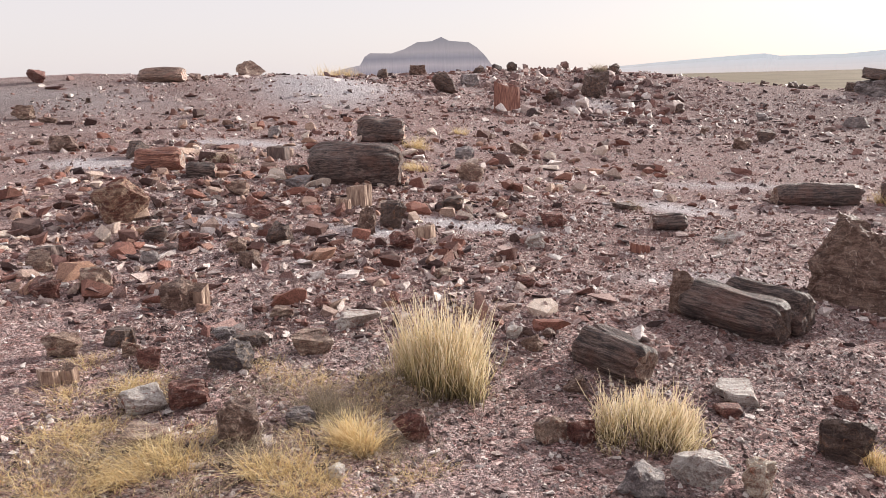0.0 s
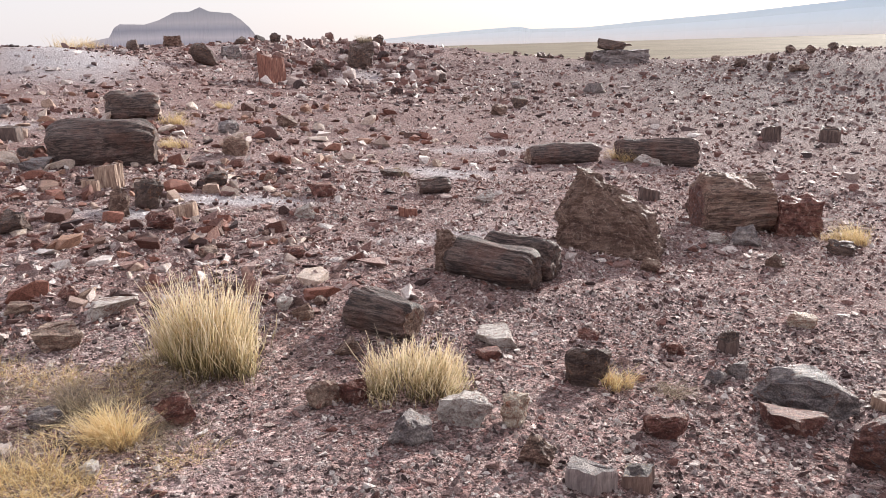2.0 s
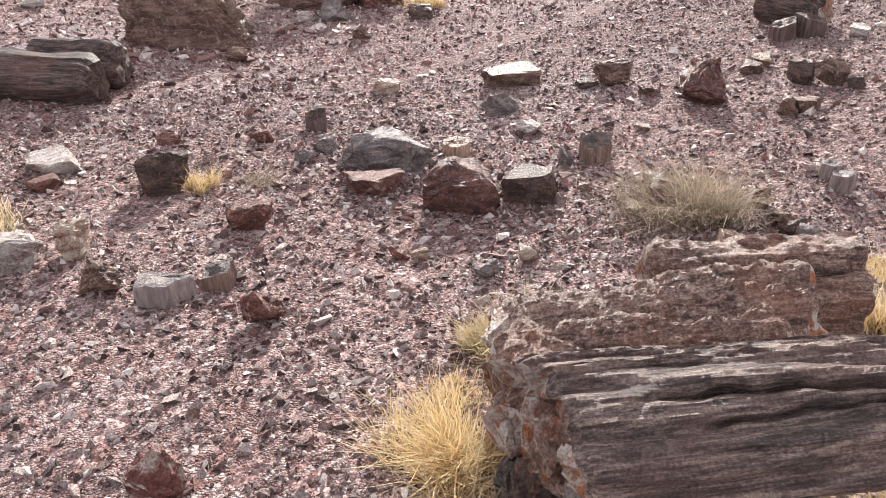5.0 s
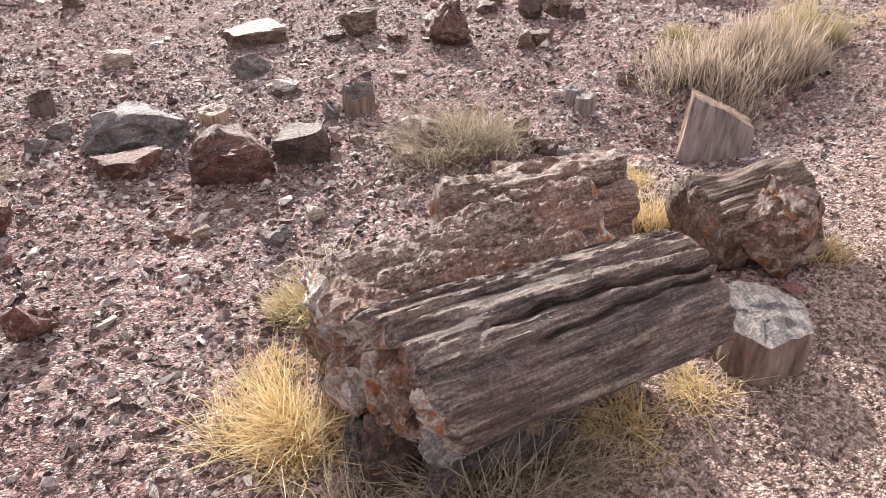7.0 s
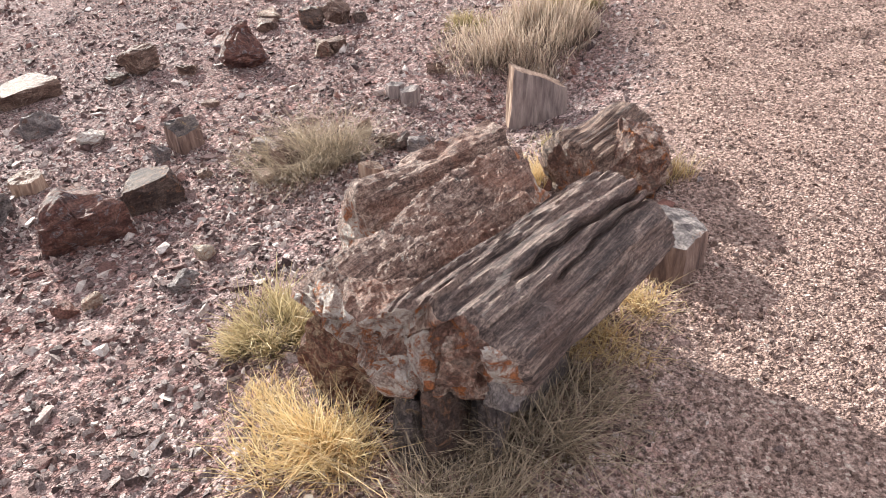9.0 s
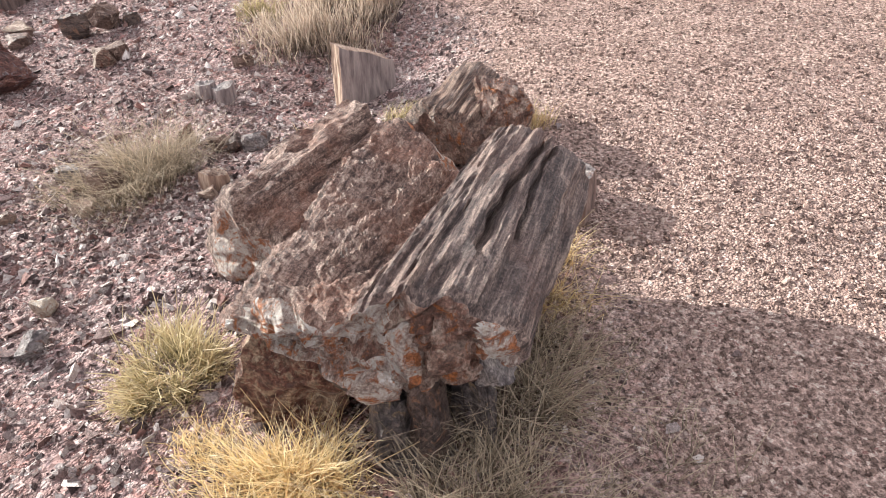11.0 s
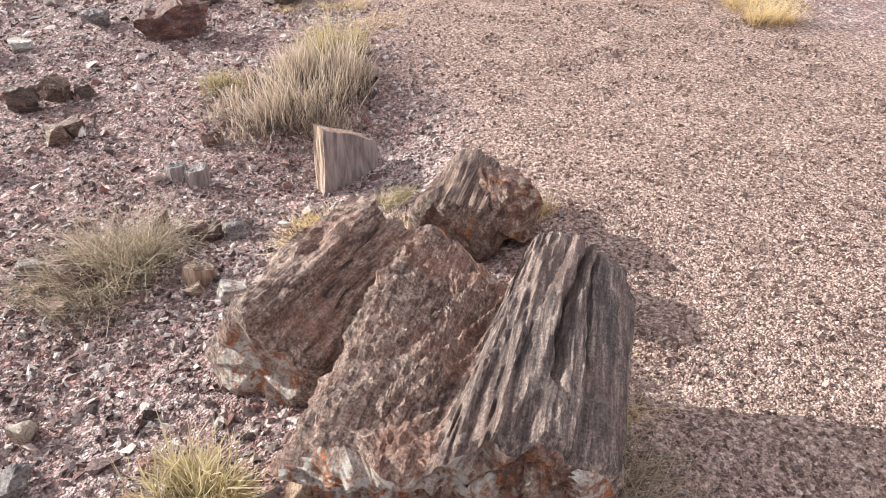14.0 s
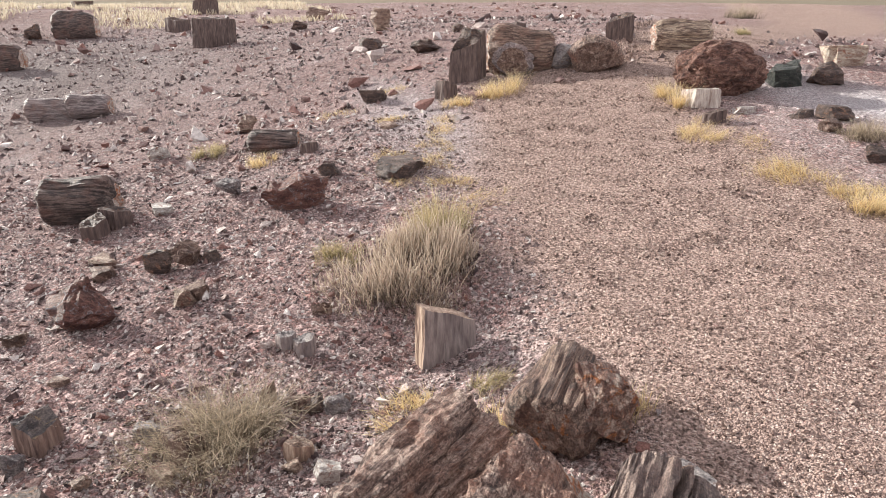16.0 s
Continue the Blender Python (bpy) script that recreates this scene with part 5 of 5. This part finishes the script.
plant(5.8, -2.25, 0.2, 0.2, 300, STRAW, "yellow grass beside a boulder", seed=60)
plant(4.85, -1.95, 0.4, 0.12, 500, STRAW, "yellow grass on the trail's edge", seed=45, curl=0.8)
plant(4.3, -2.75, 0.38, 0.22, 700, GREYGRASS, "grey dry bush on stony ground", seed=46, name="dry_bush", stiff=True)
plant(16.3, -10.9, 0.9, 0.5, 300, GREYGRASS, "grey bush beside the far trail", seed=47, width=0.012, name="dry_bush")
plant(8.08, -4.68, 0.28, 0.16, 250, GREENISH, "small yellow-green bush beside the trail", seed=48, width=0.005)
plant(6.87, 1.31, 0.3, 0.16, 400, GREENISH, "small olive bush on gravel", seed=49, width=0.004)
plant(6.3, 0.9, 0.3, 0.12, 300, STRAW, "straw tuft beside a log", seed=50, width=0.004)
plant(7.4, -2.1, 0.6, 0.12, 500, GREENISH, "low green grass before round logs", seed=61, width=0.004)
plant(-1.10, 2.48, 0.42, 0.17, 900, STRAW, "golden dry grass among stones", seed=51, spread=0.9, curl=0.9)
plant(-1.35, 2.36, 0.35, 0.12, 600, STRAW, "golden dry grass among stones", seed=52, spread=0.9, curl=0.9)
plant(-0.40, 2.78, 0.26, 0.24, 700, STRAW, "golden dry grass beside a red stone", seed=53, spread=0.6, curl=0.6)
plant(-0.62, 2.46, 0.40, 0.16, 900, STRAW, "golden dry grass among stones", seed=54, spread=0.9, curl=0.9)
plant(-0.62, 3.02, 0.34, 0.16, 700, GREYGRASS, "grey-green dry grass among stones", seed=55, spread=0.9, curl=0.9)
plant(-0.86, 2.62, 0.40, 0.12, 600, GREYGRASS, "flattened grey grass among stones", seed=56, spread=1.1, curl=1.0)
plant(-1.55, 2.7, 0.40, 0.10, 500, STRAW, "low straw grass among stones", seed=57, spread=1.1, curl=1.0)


for k in range(34):
    tagged(plant(-1.85 + 1.75 * RNG.random(), 2.15 + 1.35 * RNG.random(), 0.38, 0.09, 230, STRAW if k % 3 else GREYGRASS, "thin flattened straw grass over the gravel", seed=340 + k, spread=1.3, curl=1.0), kind="stuff")
for k in range(6):
    tagged(plant(1.0 + 0.5 * RNG.random(), 0.25 + 0.35 * RNG.random(), 0.3, 0.09, 170, GREYGRASS, "thin grey-green grass at the trail's edge", seed=260 + k, spread=1.2, curl=1.0), kind="stuff")
EDGE = "low straw grass along the trail's edge"
for k, (px, py) in enumerate(((4.6, -0.25), (4.95, -0.2), (5.3, -0.22), (5.65, -0.3), (6.0, -0.4), (6.3, -0.55), (5.2, 0.1), (5.7, 0.05), (6.6, -0.2), (7.2, 0.2), (7.6, -0.4), (3.5, -2.15), (4.5, -2.15), (5.1, -2.2))):
    tagged(plant(px, py, 0.36, 0.07, 260, STRAW, EDGE, seed=200 + k, spread=1.1, curl=0.9, width=0.004), kind="stuff")


PALEGRASS = blade_material("pale_plain_grass", (0.40, 0.33, 0.24), (0.56, 0.48, 0.36), (0.74, 0.65, 0.50), 0.2)


def plain_grass():
    """Pale grass that covers the flat beyond the stony ground."""
    rng = np.random.RandomState(5)
    n = 16000
    x, y = rng.uniform(18, 32, n), rng.uniform(-2, 9, n)
    keep = waves(x, y, 5, 31) + 0.03 * (x - 17) > 0.15
    x, y = x[keep], y[keep]
    n = len(x)
    z = ground_z(x, y)
    a, h, w = rng.uniform(0, 6.283, n), rng.uniform(0.06, 0.17, n), rng.uniform(0.008, 0.022, n)
    lx, ly = rng.normal(0, 0.06, n), rng.normal(0, 0.06, n)
    v = np.stack([np.stack([x - w * np.cos(a), y - w * np.sin(a), z], 1), np.stack([x + w * np.cos(a), y + w * np.sin(a), z], 1), np.stack([x + lx, y + ly, z + h], 1)], 1)
    me = big_mesh("plain_grass", v.reshape(-1, 3), np.arange(3 * n).reshape(-1, 3), PALEGRASS, np.repeat(rng.uniform(0, 1, n), 3), np.tile([0.2, 0.2, 1.0], n))
    return tagged(new("plain_grass", me), "pale straw grass on the flat beyond the stones", "grass", kind="stuff")


plain_grass()


# ---- loose gravel and chips, too many to count ----
def ball(detail, seed):
    """A small angular stone: below 0 a buried pyramid, 0 a buried wedge, both with no underside; 1 and 2 are hulls of more and more points."""
    rnd = random.Random(seed)
    if detail < 0:
        base = [(math.cos(a) * rnd.uniform(0.7, 1.15), math.sin(a) * rnd.uniform(0.7, 1.15), -0.75) for a in (0.2, 1.7, 3.4, 5.1)]
        return np.array(base + [(rnd.uniform(-0.5, 0.5), rnd.uniform(-0.5, 0.5), 0.8)]), np.array([(0, 1, 4), (1, 2, 4), (2, 3, 4), (3, 0, 4)])
    if detail == 0:
        base = [(math.cos(a) * rnd.uniform(0.75, 1.15), math.sin(a) * rnd.uniform(0.75, 1.15), -0.75) for a in (0.3, 1.8, 3.5, 5.0)]
        c, d = rnd.uniform(0.1, 0.6), rnd.uniform(-0.4, 0.4)
        top = [(c, d, rnd.uniform(0.55, 0.95)), (-c, d + rnd.uniform(-0.3, 0.3), rnd.uniform(0.5, 0.95))]
        return np.array(base + top), np.array([(0, 1, 4), (1, 5, 4), (1, 2, 5), (2, 3, 5), (3, 4, 5), (3, 0, 4)])
    bm = bmesh.new()
    for _ in range(8 if detail == 1 else 16):
        p = Vector((rnd.gauss(0, 1), rnd.gauss(0, 1), rnd.gauss(0, 1))).normalized()
        bm.verts.new(Vector([math.copysign(abs(q) ** 0.6, q) for q in p]) * rnd.uniform(0.6, 1.0))
    hull = bmesh.ops.convex_hull(bm, input=bm.verts[:])
    bmesh.ops.delete(bm, geom=[g for g in set(hull["geom_interior"]) | set(hull["geom_unused"]) if isinstance(g, bmesh.types.BMVert)], context="VERTS")
    bm.verts.ensure_lookup_table()
    bm.verts.index_update()
    out = np.array([v.co[:] for v in bm.verts]), np.array([[v.index for v in f.verts] for f in bm.faces])
    bm.free()
    return out


def scatter(name, label, x, y, size, mat, detail, seed, flat=0.55, kinds=9):
    """Many small stones in one mesh, each turned, flattened and sunk a little."""
    rng = np.random.RandomState(seed)
    n = len(x)
    z = ground_z(x, y)
    which = rng.randint(0, kinds, n)
    verts, tris, tones, count = [], [], [], 0
    for k in range(kinds):
        pv, pt = ball(detail, seed * 100 + k)
        idx = np.where(which == k)[0]
        m = len(idx)
        sx, sy, sz = size[idx] * rng.uniform(0.75, 1.6, m), size[idx] * rng.uniform(0.45, 1.0, m), size[idx] * flat * rng.uniform(0.6, 1.3, m)
        p = pv[None] * np.stack([sx, sy, sz], -1)[:, None, :]
        a, b = rng.uniform(0, 6.283, m), rng.normal(0, 0.5, m)
        py = p[..., 1] * np.cos(b)[:, None] - p[..., 2] * np.sin(b)[:, None]
        pz = p[..., 1] * np.sin(b)[:, None] + p[..., 2] * np.cos(b)[:, None]
        px = p[..., 0]
        q = np.stack([px * np.cos(a)[:, None] - py * np.sin(a)[:, None] + x[idx][:, None], px * np.sin(a)[:, None] + py * np.cos(a)[:, None] + y[idx][:, None], pz + (z[idx] + sz * 0.35)[:, None]], -1)
        verts.append(q.reshape(-1, 3))
        tris.append((pt[None] + (np.arange(m) * len(pv) + count)[:, None, None]).reshape(-1, 3))
        tones.append(np.repeat(rng.uniform(0, 1, m), len(pv)))
        count += m * len(pv)
    me = big_mesh(name, np.concatenate(verts), np.concatenate(tris), mat, np.concatenate(tones))
    return tagged(new(name, me), label, "gravel", kind="stuff")


def spots(n, box, seed, patch=0.0, scale=1.5, off_trail=0.0, on_trail=False):
    """Random places in a box of the plan, thinned by patches and on the trail."""
    rng = np.random.RandomState(seed)
    x, y = rng.uniform(box[0], box[1], n), rng.uniform(box[2], box[3], n)
    keep = rng.uniform(0, 1, n) > patch * (0.5 - 1.3 * waves(x, y, scale, seed + 50))
    keep &= rng.uniform(0, 1, n) > off_trail * trail_mask(x, y)
    keep &= rng.uniform(0, 1, n) > 0.9 * np.clip(sum(k * np.exp(-(((x - cx) / sx) ** 2 + ((y - cy) / sy) ** 2) ** 2) for cx, cy, sx, sy, k in DOMES if k > 0.55), 0, 1)
    if on_trail:
        keep &= rng.uniform(0, 1, n) < trail_mask(x, y)
    return x[keep], y[keep], rng


def gravel_bed(name, n, box, seed, low, high, mat, detail, label, patch=0.5, off_trail=0.0, flat=0.75, on_trail=False):
    x, y, rng = spots(n, box, seed, patch, off_trail=off_trail, on_trail=on_trail)
    size = low * (high / low) ** (rng.uniform(0, 1, len(x)) ** 2.2)
    return scatter(name, label, x, y, size, mat, detail, seed, flat)


FINE = "fine reddish gravel strewn over the ground"
gravel_bed("gravel", 30000, (-1.8, 3.2, 0.9, 4.2), 101, 0.006, 0.020, GRAVEL, 0, FINE, 0.4)
gravel_bed("gravel", 12000, (0.6, 3.6, -0.4, 1.6), 102, 0.004, 0.014, GRAVEL, 0, FINE, 0.3, 0.97)
gravel_bed("gravel", 30000, (2.4, 6.8, -0.4, 3.6), 103, 0.0065, 0.021, GRAVEL, -1, FINE, 0.3, 0.97)
gravel_bed("gravel", 30000, (-3.5, 6.5, 3.8, 8.0), 104, 0.010, 0.034, CHIPS, -1, FINE)
gravel_bed("gravel", 24000, (-8, 13, 7.5, 21), 105, 0.016, 0.06, CHIPS, -1, FINE)
gravel_bed("gravel", 20000, (6, 18, -6, 7.5), 106, 0.014, 0.05, GRAVEL, -1, FINE, 0.4, 0.95)
gravel_bed("trail_gravel", 30000, (0.2, 3.6, -2.0, 0.7), 107, 0.004, 0.012, TRAIL_GRAVEL, 0, "small tan gravel of the trail", 0.2, on_trail=True)
gravel_bed("trail_gravel", 40000, (3.4, 8.5, -4.5, 0.2), 108, 0.007, 0.0145, TRAIL_GRAVEL, -1, "small tan gravel of the trail", 0.2, on_trail=True)
CHIP = "scattered chips of red, brown and pale petrified wood"
gravel_bed("stone_chips", 3600, (-2.2, 3.8, 1.2, 5.0), 111, 0.011, 0.036, CHIPS, 1, CHIP, 0.5, 0.95, 0.55)
gravel_bed("stone_chips", 3000, (1.6, 8, 0.0, 4.0), 112, 0.011, 0.04, CHIPS, 1, CHIP, 0.5, 0.97, 0.7)
gravel_bed("stone_chips", 3900, (-4.5, 7.5, 4.5, 9.5), 113, 0.018, 0.075, CHIPS, 1, CHIP, 0.5, 0.95, 0.55)
gravel_bed("stone_chips", 3200, (-9, 14, 9, 24), 114, 0.03, 0.14, CHIPS, 1, CHIP, 0.7, 0.95, 0.55)
gravel_bed("stone_chips", 3000, (6, 26, -10, 9), 115, 0.022, 0.12, CHIPS, 1, CHIP, 0.7, 0.98, 0.8)
gravel_bed("stone_chips", 1300, (-4.2, 1.2, 3.9, 8.2), 116, 0.03, 0.10, CHIPS, 1, CHIP, 0.2, 0.95, 0.55)
gravel_bed("stone_chips", 950, (-4.4, 0.6, 4.2, 8.6), 121, 0.035, 0.12, RED_CHIPS, 2, "strewn rust-red pieces of petrified wood", 0.7, 0.95, 0.7)
gravel_bed("stone_chips", 600, (-5.5, 3.0, 8.0, 14.0), 122, 0.05, 0.15, RED_CHIPS, 2, "strewn rust-red pieces of petrified wood", 0.8, 0.95, 0.7)
gravel_bed("stone_chips", 500, (0.5, 5.5, 16.5, 23.5), 117, 0.06, 0.2, CHIPS, 2, CHIP, 0.2, 0.95, 0.9)
gravel_bed("stone_chips", 1700, (-3.5, 7.5, 14.5, 23.5), 118, 0.05, 0.13, CHIPS, 1, CHIP, 0.3, 0.95, 0.55)
gravel_bed("gravel", 8000, (12, 24, 6, 20), 109, 0.03, 0.09, CHIPS, -1, FINE)
gravel_bed("stone_chips", 2600, (5.5, 15, 6.5, 20), 119, 0.025, 0.10, CHIPS, 1, CHIP, 0.4, 0.95, 0.7)


def rut(points, seed):
    """A low curved windrow of loose gravel that wheels have pushed up on the trail."""
    rng = np.random.RandomState(seed)
    n = 1500
    f = rng.uniform(0, len(points) - 1.001, n)
    i = f.astype(int)
    p = np.array(points, float)
    q = p[i] + (p[i + 1] - p[i]) * (f - i)[:, None] + rng.normal(0, 0.05, (n, 2))
    return scatter("trail_gravel", "curved ridge of loose gravel on the trail", q[:, 0], q[:, 1], rng.uniform(0.015, 0.04, n), TRAIL_GRAVEL, -1, seed, 0.9)


rut([(9.3, -4.3), (8.9, -3.75), (8.4, -3.3), (7.9, -3.0), (7.5, -2.8), (7.1, -2.72)], 131)
